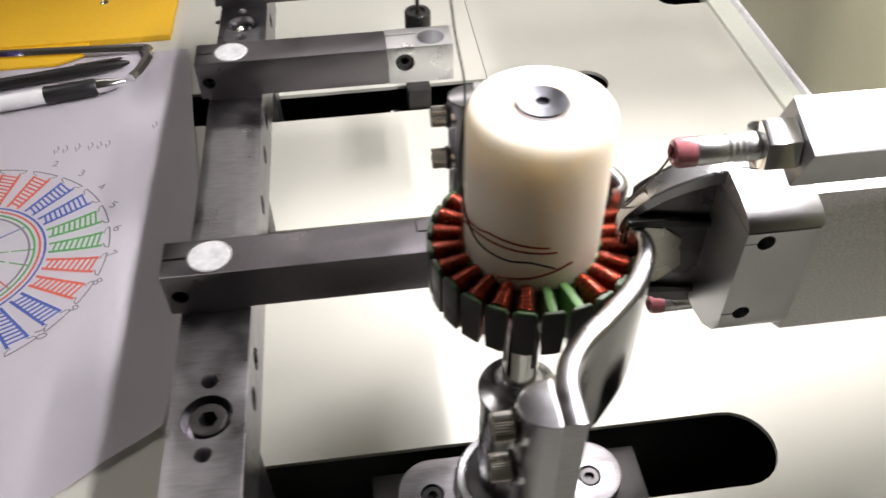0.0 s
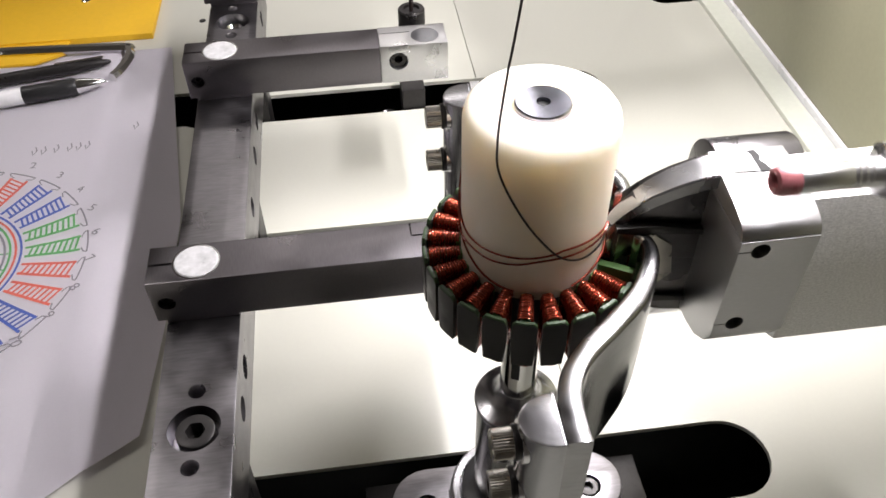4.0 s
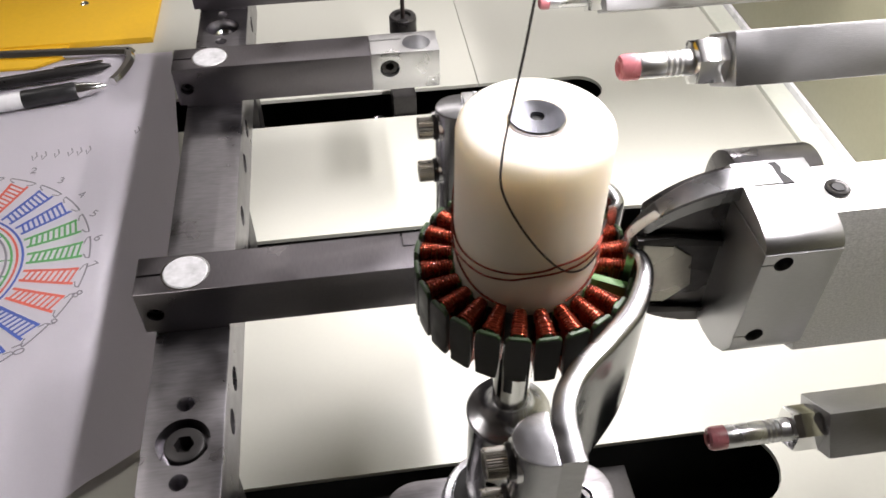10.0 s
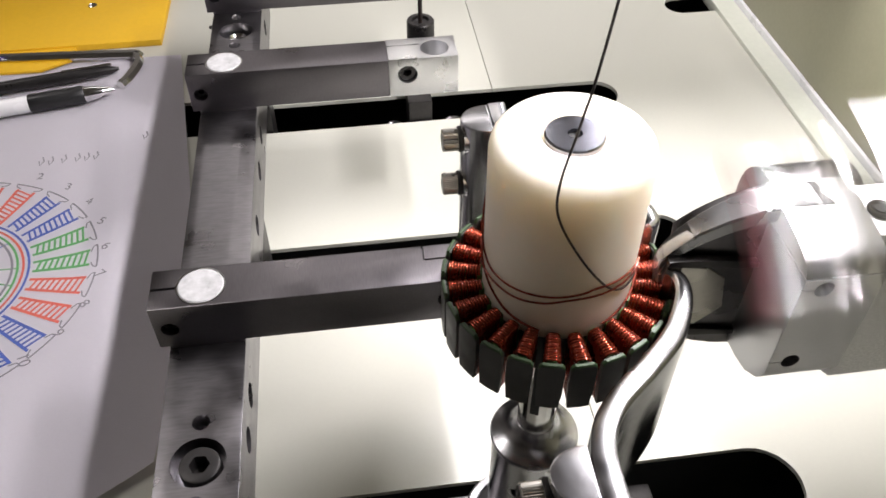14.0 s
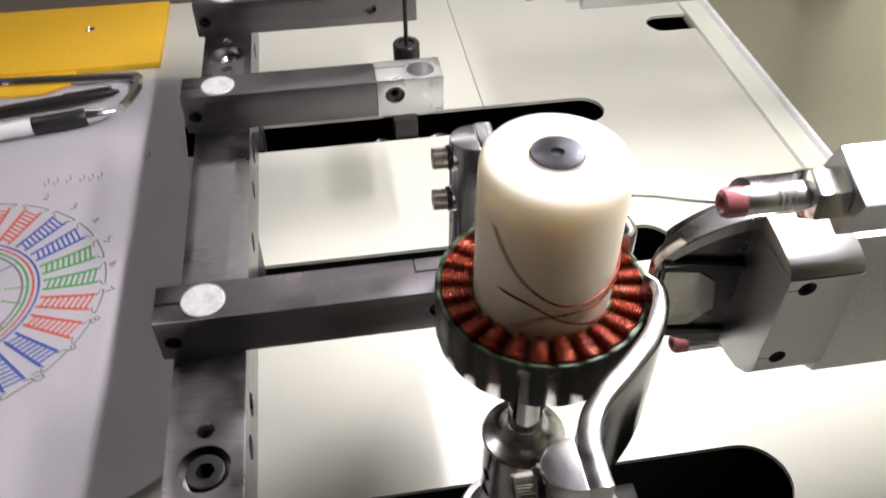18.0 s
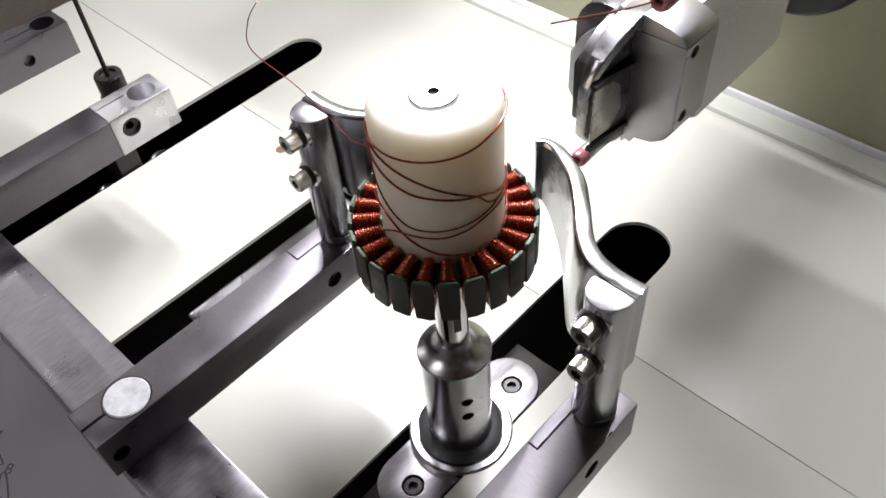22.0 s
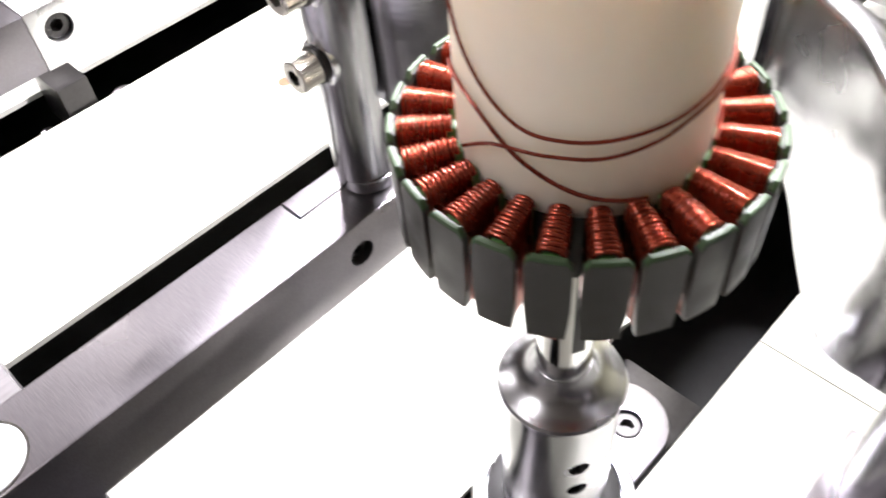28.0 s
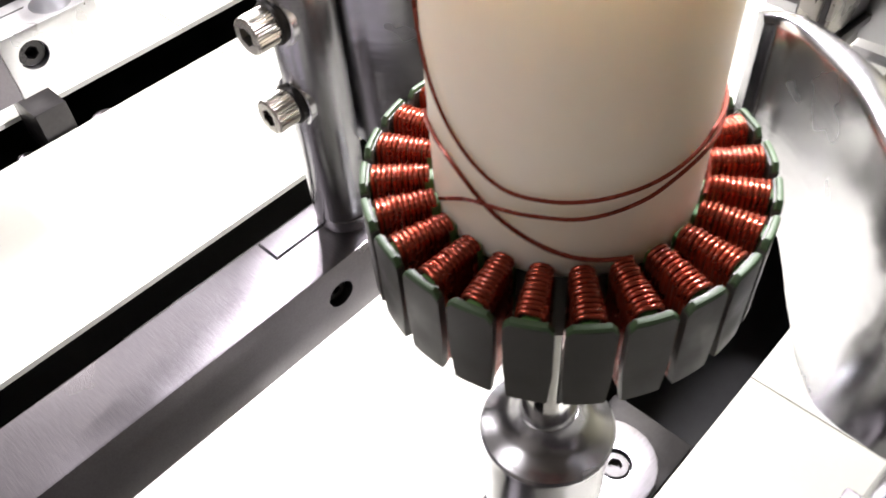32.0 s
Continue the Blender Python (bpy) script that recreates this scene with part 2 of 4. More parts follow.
def ring(bm, centre, u, v, radius, seg):
    return [bm.verts.new(Vector(centre) + radius * (math.cos(a) * u + math.sin(a) * v)) for a in (2 * math.pi * k / seg for k in range(seg))]


def frame_of(axis):
    axis = Vector(axis).normalized()
    other = Vector((0, 0, 1)) if abs(axis.z) < 0.9 else Vector((1, 0, 0))
    u = axis.cross(other).normalized()
    return axis, u, axis.cross(u)


def turned(bm, origin, axis, profile, seg=40, closed=False):
    """A lathe: profile is rows of (distance along the axis, radius); the ends are closed unless their radius is a hole's (closed joins last to first)."""
    axis, u, v = frame_of(axis)
    rings = []
    for d, r in profile:
        at = Vector(origin) + axis * d
        rings.append([bm.verts.new(at)] if r < 1e-6 else ring(bm, at, u, v, r, seg))
    pairs = list(zip(rings, rings[1:]))
    if closed:
        pairs.append((rings[-1], rings[0]))
    for a, b in pairs:
        for k in range(seg):
            l = (k + 1) % seg
            if len(a) == 1 and len(b) == 1:
                continue
            if len(a) == 1:
                bm.faces.new((a[0], b[k], b[l]))
            elif len(b) == 1:
                bm.faces.new((a[k], a[l], b[0]))
            else:
                bm.faces.new((a[k], a[l], b[l], b[k]))
    if not closed:
        for r in (rings[0], rings[-1]):
            if len(r) > 1:
                bm.faces.new(r)
    return bm


def rod(bm, p, q, r, seg=24, bevel=0.3):
    p, q = Vector(p), Vector(q)
    n = (q - p).length
    b = min(bevel, r * 0.4, n * 0.3)
    return turned(bm, p, q - p, [(0, r - b), (b, r), (n - b, r), (n, r - b)], seg)


def tube(bm, pts, r, seg=8, closed=False):
    """A wire swept along points."""
    pts = [Vector(p) for p in pts]
    n = len(pts)
    rings, u = [], None
    for k, p in enumerate(pts):
        a = pts[(k - 1) % n] if closed or k else p
        b = pts[(k + 1) % n] if closed or k < n - 1 else p
        d = (b - a).normalized()
        u = frame_of(d)[1] if u is None else (u - d * u.dot(d)).normalized()
        rings.append(ring(bm, p, u, d.cross(u), r, seg))
    for k in range(n if closed else n - 1):
        a, b = rings[k], rings[(k + 1) % n]
        for i in range(seg):
            j = (i + 1) % seg
            bm.faces.new((a[i], a[j], b[j], b[i]))
    if not closed:
        bm.faces.new(rings[0])
        bm.faces.new(rings[-1])
    return bm


def prism(bm, pts, axis, lo, hi, bevel=0.0):
    """A flat outline pushed along x, y or z from lo to hi."""
    def at(p, h):
        return {"x": (h, p[0], p[1]), "y": (p[0], h, p[1]), "z": (p[0], p[1], h)}[axis]
    low = [bm.verts.new(at(p, lo)) for p in pts]
    high = [bm.verts.new(at(p, hi)) for p in pts]
    n = len(pts)
    faces = [bm.faces.new(low), bm.faces.new(high)]
    for k in range(n):
        faces.append(bm.faces.new((low[k], low[(k + 1) % n], high[(k + 1) % n], high[k])))
    if bevel:
        edges = [e for f in faces[:2] for e in f.edges]
        bmesh.ops.recalc_face_normals(bm, faces=faces)
        bmesh.ops.bevel(bm, geom=edges, offset=bevel, segments=2, affect="EDGES", profile=0.6)
    return bm


def smooth_path(pts, steps=6):
    """A rounded line through points."""
    pts = [Vector(p) for p in pts]
    out = []
    for k in range(len(pts) - 1):
        p0, p1, p2, p3 = pts[max(k - 1, 0)], pts[k], pts[k + 1], pts[min(k + 2, len(pts) - 1)]
        for s in range(steps):
            t = s / steps
            out.append(0.5 * (2 * p1 + (p2 - p0) * t + (2 * p0 - 5 * p1 + 4 * p2 - p3) * t * t + (3 * p1 - p0 - 3 * p2 + p3) * t ** 3))
    return out + [pts[-1]]


def socket_screw(parent, name, at, axis, r, length, material, label="", knurl=True):
    """A cap screw: head with a hexagon socket, its face at `at` and its body along -axis."""
    at, axis = Vector(at), Vector(axis).normalized()
    bm = fresh()
    hexr = r * 0.52
    _, u, v = frame_of(axis)
    seg = 72 if knurl else 30
    rows = []
    for d, rr, wob in ((-length, r * 0.97, 0), (-length + 0.3, r, 1), (-0.7, r, 1), (-0.25, r * 0.97, 0), (0, r * 0.88, 0)):
        loop = []
        for k in range(seg):
            a = 2 * math.pi * k / seg
            q = rr * (1 - (0.06 if (knurl and wob and k % 2) else 0))
            loop.append(bm.verts.new(at + axis * d + q * (math.cos(a) * u + math.sin(a) * v)))
        rows.append(loop)
    for d, depth in ((0, 0), (-0.75 * length, 0)):
        loop = []
        for k in range(seg):
            a = 2 * math.pi * k / seg
            w = (a + math.pi / 6) % (math.pi / 3) - math.pi / 6
            loop.append(bm.verts.new(at + axis * d + hexr * math.cos(math.pi / 6) / math.cos(w) * (math.cos(a) * u + math.sin(a) * v)))
        rows.append(loop)
    for a, b in zip(rows, rows[1:]):
        for k in range(seg):
            l = (k + 1) % seg
            bm.faces.new((a[k], a[l], b[l], b[k]))
    bm.faces.new(rows[0])
    bm.faces.new(rows[-1])
    return part(name, bm, material, parent, label, angle=25)


MOVING = []     # things that ride on the carriage


def carried(ob):
    MOVING.append(ob)
    return ob


def carve(ob, cutter, angle=35):
    """Cuts a closed shape, given in the place's millimetres, out of a mesh object."""
    tool = new("tool", mesh_of("tool", cutter, RECESS_SHADE, BASE[ob]))
    tool.matrix_world = ob.matrix_world if ob.parent is None else Matrix.Translation(BASE[ob] * 0.001)
    bpy.context.view_layer.update()
    mod = ob.modifiers.new("cut", "BOOLEAN")
    mod.operation, mod.object, mod.solver = "DIFFERENCE", tool, "EXACT"
    bpy.context.view_layer.update()
    done = bpy.data.meshes.new_from_object(ob.evaluated_get(bpy.context.evaluated_depsgraph_get()))
    ob.modifiers.clear()
    name = ob.data.name
    ob.data = done
    done.name = name
    done.set_sharp_from_angle(angle=radians(angle))
    bpy.data.objects.remove(tool)
    return ob


# ---- the machine plate and what closes the place ----
def slot_outline(x0, x1, y, half):
    pts = []
    for k in range(13):
        a = -math.pi / 2 + math.pi * k / 12
        pts.append((x1 - half + half * math.cos(a), y + half * math.sin(a)))
    for k in range(13):
        a = math.pi / 2 + math.pi * k / 12
        pts.append((x0 + half + half * math.cos(a), y + half * math.sin(a)))
    return pts


SLOTS = [(-24, 233, -74, 18.5), (-48, 236, 80.5, 14.5), (-45, 236, 215, 15)]
for name, x0, x1 in (("ground_plate_left", -330, 153.9), ("ground_plate_right", 154.25, 341)):
    bm = fresh()
    box(bm, x0, x1, -520, 416, PLATE - 2.5, PLATE, 0.4)
    plate = solid(name, bm, PAINT, "cream painted steel machine plate with long dark slots", kind="structure")
    for row in SLOTS:
        carve(plate, prism(fresh(), slot_outline(*row), "z", PLATE - 20, PLATE + 10))
    if x0 < 0:
        carve(plate, box(fresh(), -52, -20, 203, 241, PLATE - 20, PLATE + 10, 0))
    else:
        carve(plate, prism(fresh(), slot_outline(305, 400, 322, 12), "z", PLATE - 20, PLATE + 10))

# base slab and sides coloured black for the shade seen through the slots
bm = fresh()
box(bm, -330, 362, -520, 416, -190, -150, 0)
solid("machine_base", bm, RECESS_SHADE, "slab under the machine plate, black for the shade inside", kind="structure")
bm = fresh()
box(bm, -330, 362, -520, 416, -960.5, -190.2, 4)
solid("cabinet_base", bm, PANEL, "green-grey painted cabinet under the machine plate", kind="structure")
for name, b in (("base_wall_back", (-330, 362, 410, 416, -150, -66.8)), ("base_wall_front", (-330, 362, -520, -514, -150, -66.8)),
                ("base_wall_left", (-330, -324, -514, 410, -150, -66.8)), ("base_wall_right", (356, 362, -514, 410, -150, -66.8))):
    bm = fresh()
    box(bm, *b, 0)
    solid(name, bm, RECESS_SHADE, "side of the machine base, black for the shade inside", kind="structure")

bm = fresh()
box(bm, 341.2, 358, -520, 416, -70, -61, 1.2)
solid("trim_ledge", bm, LEDGE, "pale painted ledge along the side panel", kind="structure")
bm = fresh()
box(bm, 358.2, 361, -520, 416, -74, -57, 0.5)
solid("trim_strip", bm, WHITE_PLASTIC, "thin white strip at the foot of the panel", kind="structure")
bm = fresh()
box(bm, 361.2, 372, -520, 416, -150, 480, 1)
solid("wall_side_panel", bm, PANEL, "green-grey painted side panel of the machine", kind="structure")
# the sticker on the side panel
bm = fresh()
box(bm, 360.2, 361.1, 150, 188, 40, 105, 0)
solid("sticker", bm, WHITE_PLASTIC, "blank white sticker on the side panel", "sticker")

bm = fresh()
box(bm, -2200, 2200, -2200, 2600, -980, -960, 0)
solid("floor", bm, FLOOR, "brown workshop floor", kind="structure")
for name, b in (("wall_north", (-2200, 2200, 2600, 2620, -960, 1800)), ("wall_south", (-2200, 2200, -2220, -2200, -960, 1800)),
                ("wall_east", (2200, 2220, -2200, 2600, -960, 1800)), ("wall_west", (-2220, -2200, -2200, 2600, -960, 1800))):
    bm = fresh()
    box(bm, *b, 0)
    solid(name, bm, ROOM, "plain workshop wall", kind="structure")
bm = fresh()
box(bm, -2220, 2220, -2220, 2620, 1800, 1820, 0)
solid("ceiling", bm, ROOM, "plain workshop ceiling", kind="structure")

# boxes on the floor behind the machine
crate = thing("storage_crate", 500, 862, -960, "blue open plastic crate of brown offcuts behind the machine", "crate")
for name, b in (("floor_panel", (390, 615, 805, 920, -960, -950)), ("front_panel", (390, 615, 805, 811, -949.9, -306)), ("back_panel", (390, 615, 914, 920, -949.9, -306)),
                ("side_panel", (390, 396, 811.1, 913.9, -949.9, -306)), ("side_panel", (609, 615, 811.1, 913.9, -949.9, -306))):
    part(name, box(fresh(), *b, 1), CRATE_BLUE, crate)
rim = prism(fresh(), [(384, 799), (621, 799), (621, 926), (384, 926)], "z", -305.9, -294, 1.5)
rim = part("rim", rim, CRATE_BLUE, crate)
carve(rim, box(fresh(), 398, 607, 813, 912, -320, -280, 0))
scraps = thing("scrap_pile", 500, 862, -949.9, "brown offcuts that fill the blue crate", "offcuts", kind="stuff")
bm = fresh()
rng = random.Random(8)
box(bm, 396.5, 608.5, 811.5, 913.5, -949.9, -345, 2)
for _ in range(70):
    x, y, z = rng.uniform(405, 590), rng.uniform(820, 895), rng.uniform(-348, -326)
    box(bm, x, x + rng.uniform(6, 40), y, y + rng.uniform(4, 16), z, z + rng.uniform(2, 8), 0)
part("pieces", bm, SCRAP, scraps)
cart = thing("carton", 570, 895, -293.9, "pale pinkish cardboard carton that stands on the blue crate", "carton")
side, deep = Vector((214, 75)), Vector((-47, 126))      # its edges, turned a little on the crate
corner = Vector((486, 792))


def carton_plan(u0, u1, v0, v1):
    return [tuple(corner + side * u + deep * v) for u, v in ((u0, v0), (u1, v0), (u1, v1), (u0, v1))]


part("body", prism(fresh(), carton_plan(0, 1, 0, 1), "z", -293.9, -226, 2), CARTON, cart)
part("lid_flap", prism(fresh(), carton_plan(0, 1, 0, 0.49), "z", -225.9, -222, 0.6), CARTON, cart)
part("lid_flap", prism(fresh(), carton_plan(0, 1, 0.51, 1), "z", -225.9, -222, 0.6), CARTON, cart)
part("tape", prism(fresh(), carton_plan(-0.01, 1.01, 0.42, 0.58), "z", -221.9, -221.2), LEDGE, cart)

# a long thin strip lamp held by two brackets on the side panel, above the heads
LAMP_X, LAMP_Z, LAMP_Y0, LAMP_Y1 = 255.0, 350.0, -125.0, 295.0
lamp = thing("work_lamp", LAMP_X, 85, LAMP_Z, "long thin white strip lamp on brackets over the machine", "lamp")
bm = fresh()
box(bm, LAMP_X - 20, LAMP_X + 20, LAMP_Y0, LAMP_Y1, LAMP_Z + 16, LAMP_Z + 34, 3)
part("housing", bm, ALUMINIUM, lamp)
bm = fresh()
rod(bm, (LAMP_X, LAMP_Y0 + 20, LAMP_Z + 6), (LAMP_X, LAMP_Y1 - 20, LAMP_Z + 6), 8, 24)
part("tube", bm, GLOW, lamp, "white glowing tube")
for y in (LAMP_Y0 + 10, LAMP_Y1 - 10):
    bm = fresh()
    box(bm, LAMP_X - 12, LAMP_X + 12, y - 8, y + 8, LAMP_Z - 4, LAMP_Z + 16, 2)
    part("socket", bm, WHITE_PLASTIC, lamp)
for y in (-80, 250):
    bm = fresh()
    box(bm, LAMP_X + 20.1, 361.1, y - 10, y + 10, LAMP_Z + 18, LAMP_Z + 24, 1)
    part("bracket", bm, STEEL, lamp)
area_lamp("work_light", (LAMP_X / 1000, (LAMP_Y0 + LAMP_Y1) / 2000, LAMP_Z / 1000 - 0.006), (LAMP_X / 1000 - 0.15, (LAMP_Y0 + LAMP_Y1) / 2000, -0.064), (LAMP_Y1 - LAMP_Y0 - 40) / 1000, 0.022, LAMP_WATTS, (1.0, 0.95, 0.965))

# unseen workshop ceiling lights, added as fill: one beside and one behind the machine
for x, y, watts in ((-1150, 500, 14.0), (110, 2050, 10.0)):
    hall_light = thing("ceiling_light", x, y, 1780, "white ceiling light out of view, added as fill", "ceiling light", "workshop ceiling lights")
    bm = fresh()
    box(bm, x - 630, x + 630, y - 330, y + 330, 1776, 1800.5, 3)
    part("frame", bm, WHITE_PLASTIC, hall_light)
    bm = fresh()
    box(bm, x - 610, x + 610, y - 310, y + 310, 1771, 1775.8, 1)
    part("diffuser", bm, GLOW_DIM, hall_light)
    area_lamp("hall_light", (x / 1000, y / 1000, 1.765), (x / 1000, y / 1000 - 0.1, 0.0), 1.2, 0.6, watts, (1.0, 0.93, 0.90))

# ---- carriage: rail and cross bars ----
rail = carried(thing("carriage_rail", 0, 0, PLATE, "dark ground steel rail with counterbored screws", "rail"))
bm = fresh()
box(bm, -14.3, 14.6, -300, 287, -30, 0, 0.6)
rail_body = part("body", bm, STEEL, rail)
for y in (-71, 215.7):
    carve(rail_body, turned(fresh(), (0.2, y, 1), (0, 0, -1), [(0, 9.6), (10, 9.6)], 40))
    for dy in (16, -16):
        carve(rail_body, turned(fresh(), (0, y + dy, 0.5), (0, 0, -1), [(0, 3.6), (1.6, 2.6), (9, 2.6)], 24))
for y in (-36, -56, 20, 60, 100, 130, 170, 190, 240):
    carve(rail_body, turned(fresh(), (16, y, -13), (-1, 0, 0), [(0, 5), (9, 5)], 24))
socket_screw(rail, "counterbore_screw", (0.2, -71, -1.6), (0, 0, 1), 7.2, 8, BLACK_OXIDE, "black socket screw", knurl=False)
bm = fresh()
turned(bm, (0.2, 215.7, -7), (0, 0, 1), [(0, 7.4), (1.5, 7.4), (2.6, 5.2), (1.0, 4.0), (0.6, 0)], 32)
part("counterbore_screw", bm, CHROME, rail, "shiny screw in its counterbore")
bm = fresh()
box(bm, 61.5, 178, 66.5, 83, -96, -66.8, 2.5, 4)
part("slide_block", bm, STEEL_BRIGHT, rail, "bright ground slide in the slot")
for y in (AXIS_Y, 82, 213):
    bm = fresh()
    box(bm, -13, 13, y - 11, y + 11, -150, -30.1, 0.8)
    part("carriage_foot", bm, BLACK_OXIDE, rail)


def cross_bar(name_label, y, end=119.0):
    """A square bar clamped across the rail by its slit end, with a white plug in its top."""
    ob = carried(thing("cross_bar", 0, y, 0, name_label, "clamp bar", "cross bars on the rail"))
    bm = fresh()
    box(bm, -17.5, end, y - 10, y + 10, 1.8, 23.2, 0.5)
    body = part("body", bm, STEEL_DARK, ob)
    part("foot", box(fresh(), -14, 14.3, y - 9.6, y + 9.6, 0.05, 1.75, 0.2), STEEL_DARK, ob)
    carve(body, box(fresh(), -20, -6, y - 0.6, y + 0.6, -1, 30, 0))
    carve(body, turned(fresh(), (1.3, y, 24), (0, 0, -1), [(0, 9.3), (2.0, 9.3)], 40))
    carve(body, turned(fresh(), (-11.7, y - 10.5, 11.5), (0, 1, 0), [(0, 3.4), (6, 3.4)], 24))
    bm = fresh()
    turned(bm, (1.3, y, 21.0), (0, 0, 1), [(0, 8.7), (2.2, 8.7), (2.7, 8.2), (2.75, 0)], 40)
    plug = part("plug", bm, PLUG, ob, "scuffed white plug")
    bm = fresh()
    turned(bm, (1.3, y, 21.2), (0, 0, 1), [(0, 9.25), (2.1, 9.25), (2.1, 8.75), (0, 8.75)], 40, closed=True)
    part("plug_ring", bm, CHROME, plug)
    socket_screw(ob, "clamp_screw", (-11.7, y - 7.0, 11.5), (0, -1, 0), 3.2, 3, BLACK_OXIDE, knurl=False)
    return ob, body


front_bar, body = cross_bar("dark ground steel bar clamped across the rail", AXIS_Y + 65)
carve(body, box(fresh(), 85.2, 86.0, AXIS_Y + 67, AXIS_Y + 80, 21.5, 30, 0))
carve(body, box(fresh(), 85.2, 108, AXIS_Y + 67, AXIS_Y + 67.8, 21.5, 30, 0))
carve(body, turned(fresh(), (93, AXIS_Y + 54.5, 13), (0, 1, 0), [(0, 3.7), (5, 3.7)], 24))
socket_screw(front_bar, "clamp_screw", (93, AXIS_Y + 57.2, 13), (0, -1, 0), 3.3, 3, BLACK_OXIDE, knurl=False)
near_bar, body = cross_bar("dark ground steel bar clamped across the rail", AXIS_Y - 66)
carve(body, box(fresh(), 82, 82.8, AXIS_Y - 61, AXIS_Y - 50, 21.5, 30, 0))
carve(body, box(fresh(), 82, 104, AXIS_Y - 61, AXIS_Y - 60.2, 21.5, 30, 0))
carve(body, turned(fresh(), (93, AXIS_Y - 76.5, 13), (0, 1, 0), [(0, 3.7), (5, 3.7)], 24))
socket_screw(near_bar, "clamp_screw", (93, AXIS_Y - 73.8, 13), (0, -1, 0), 3.3, 3, BLACK_OXIDE, knurl=False)
block_bar, body = cross_bar("steel bar with a bright clamp block at its end", 144.2, 84)
bm = fresh()
box(bm, 84.05, 120, 134.2, 154.2, 1.4, 23.6, 0.5)
clamp = part("clamp_block", bm, ALUMINIUM, block_bar, "bright milled clamp block")
carve(clamp, turned(fresh(), (108.6, 143.2, 25), (0, 0, -1), [(0, 7.4), (14, 7.4)], 36))
carve(clamp, turned(fresh(), (93.6, 133, 14.3), (0, 1, 0), [(0, 5.2), (7, 5.2)], 28))
carve(clamp, box(fresh(), 84, 101, 147.2, 148.0, 19, 30, 0))
socket_screw(block_bar, "clamp_screw", (93.6, 136.2, 14.3), (0, -1, 0), 4.9, 5, BLACK_OXIDE, knurl=False)
far_bar, body = cross_bar("steel bar with an open slit hole at its end", 246)
carve(body, turned(fresh(), (108.5, 246, 25), (0, 0, -1), [(0, 7.0), (14, 7.0)], 36))
carve(body, box(fresh(), 85, 101, 245.6, 246.4, 12, 30, 0))
carve(body, turned(fresh(), (90, 235, 12), (0, 1, 0), [(0, 3.6), (5, 3.6)], 24))

# the thin rod with a knurled knob by the clamp block
needle = carried(thing("guide_rod", 104, 166, 5, "thin black upright rod with a knurled black collar", "rod"))
bm = fresh()
turned(bm, (104, 166, 6), (0, 0, 1), [(0, 1.2), (97, 1.2), (98.5, 0.6)], 14)
part("rod", bm, WIRE_DARK, needle)
bm = fresh()
box(bm, 97, 111, 154.3, 171, 5, 13.9, 0.6)
part("lug", bm, BLACK_OXIDE, needle)
bm = fresh()
turned(bm, (104, 166, 14), (0, 0, 1), [(0, 6.6), (0.8, 7.4), (12.4, 7.4), (13.2, 6.8), (13.2, 4.6), (11.6, 4.2), (11.6, 1.0)], 30)
part("collar", bm, BLACK_OXIDE, needle)

# bracket and grey cables that ride in the rear slot
bracket = carried(thing("slot_bracket", 108, 214, -76, "black bracket with grey cables in the rear slot", "bracket"))
bm = fresh()
box(bm, 99, 114, 201.5, 228, -76, -50, 1.0)
part("block", bm, BLACK_OXIDE, bracket)
for x0, x1 in ((78, 98.5), (114.5, 140)):
    bm = fresh()
    tube(bm, smooth_path([(x0, 206, -88), (x0 + 4, 209, -77), ((x0 + x1) / 2, 212, -72), (x1 - 3, 216, -78), (x1, 218, -88)], 6), 1.4, 8)
    part("cable", bm, STEEL_DARK, bracket, "grey cable loop")

# ---- posts and wire guides ----
# how low the bent guide reaches, by its distance from the axis (negative, from the post inwards)
GUIDE_LOW = [(-80, 52), (-62, 50), (-54.5, 46), (-47, 39.5), (-40, 37.5), (-33, 41), (-25, 49), (-15, 58), (-7, 63)]


def guide_sheet(bm, side):
    """The bent polished guide: an S in plan, thick at the post and thin at the lip; side -1 is the near one."""
    plan = smooth_path([(111.9, 73.0, 0), (112.2, 62.5, 0), (114.5, 54.5, 0), (120, 47, 0), (130.5, 38, 0), (139.8, 29, 0), (146, 18, 0), (147, 11.5, 0), (144.5, 8.5, 0)], 6)
    n = len(plan)
    rows = []
    for k, p in enumerate(plan):
        a, b = plan[max(k - 1, 0)], plan[min(k + 1, n - 1)]
        d = (b - a).normalized()
        nrm = Vector((-d.y, d.x, 0))
        f = k / (n - 1)
        half = 3.0 if f < 0.6 else 3.0 - 1.5 * (f - 0.6) / 0.4
        top = 89.5 - 1.0 * math.sin(f * math.pi)
        low = blend(GUIDE_LOW, -p.y)
        rc = 0.5 + 1.1 * min(1.0, max(0.0, (f - 0.18) / 0.2))
        section = []
        for sign, z0 in ((-1, low + rc), (1, top - rc)):
            for i in range(11):
                a = radians(18 * i)
                q = math.cos(a) * rc + (half - rc) * (1 if i < 5 else (-1 if i > 5 else 0))
                section.append((-sign * q, z0 + sign * rc * math.sin(a)))
        loop = []
        for q, z in section:
            xy = p + nrm * q
            loop.append(bm.verts.new((xy.x, AXIS_Y + side * xy.y, z)))
        rows.append(loop)
    for a, b in zip(rows, rows[1:]):
        for k in range(22):
            bm.faces.new((a[k], a[(k + 1) % 22], b[(k + 1) % 22], b[k]))
    bm.faces.new(rows[0])
    bm.faces.new(rows[-1])
    return bm


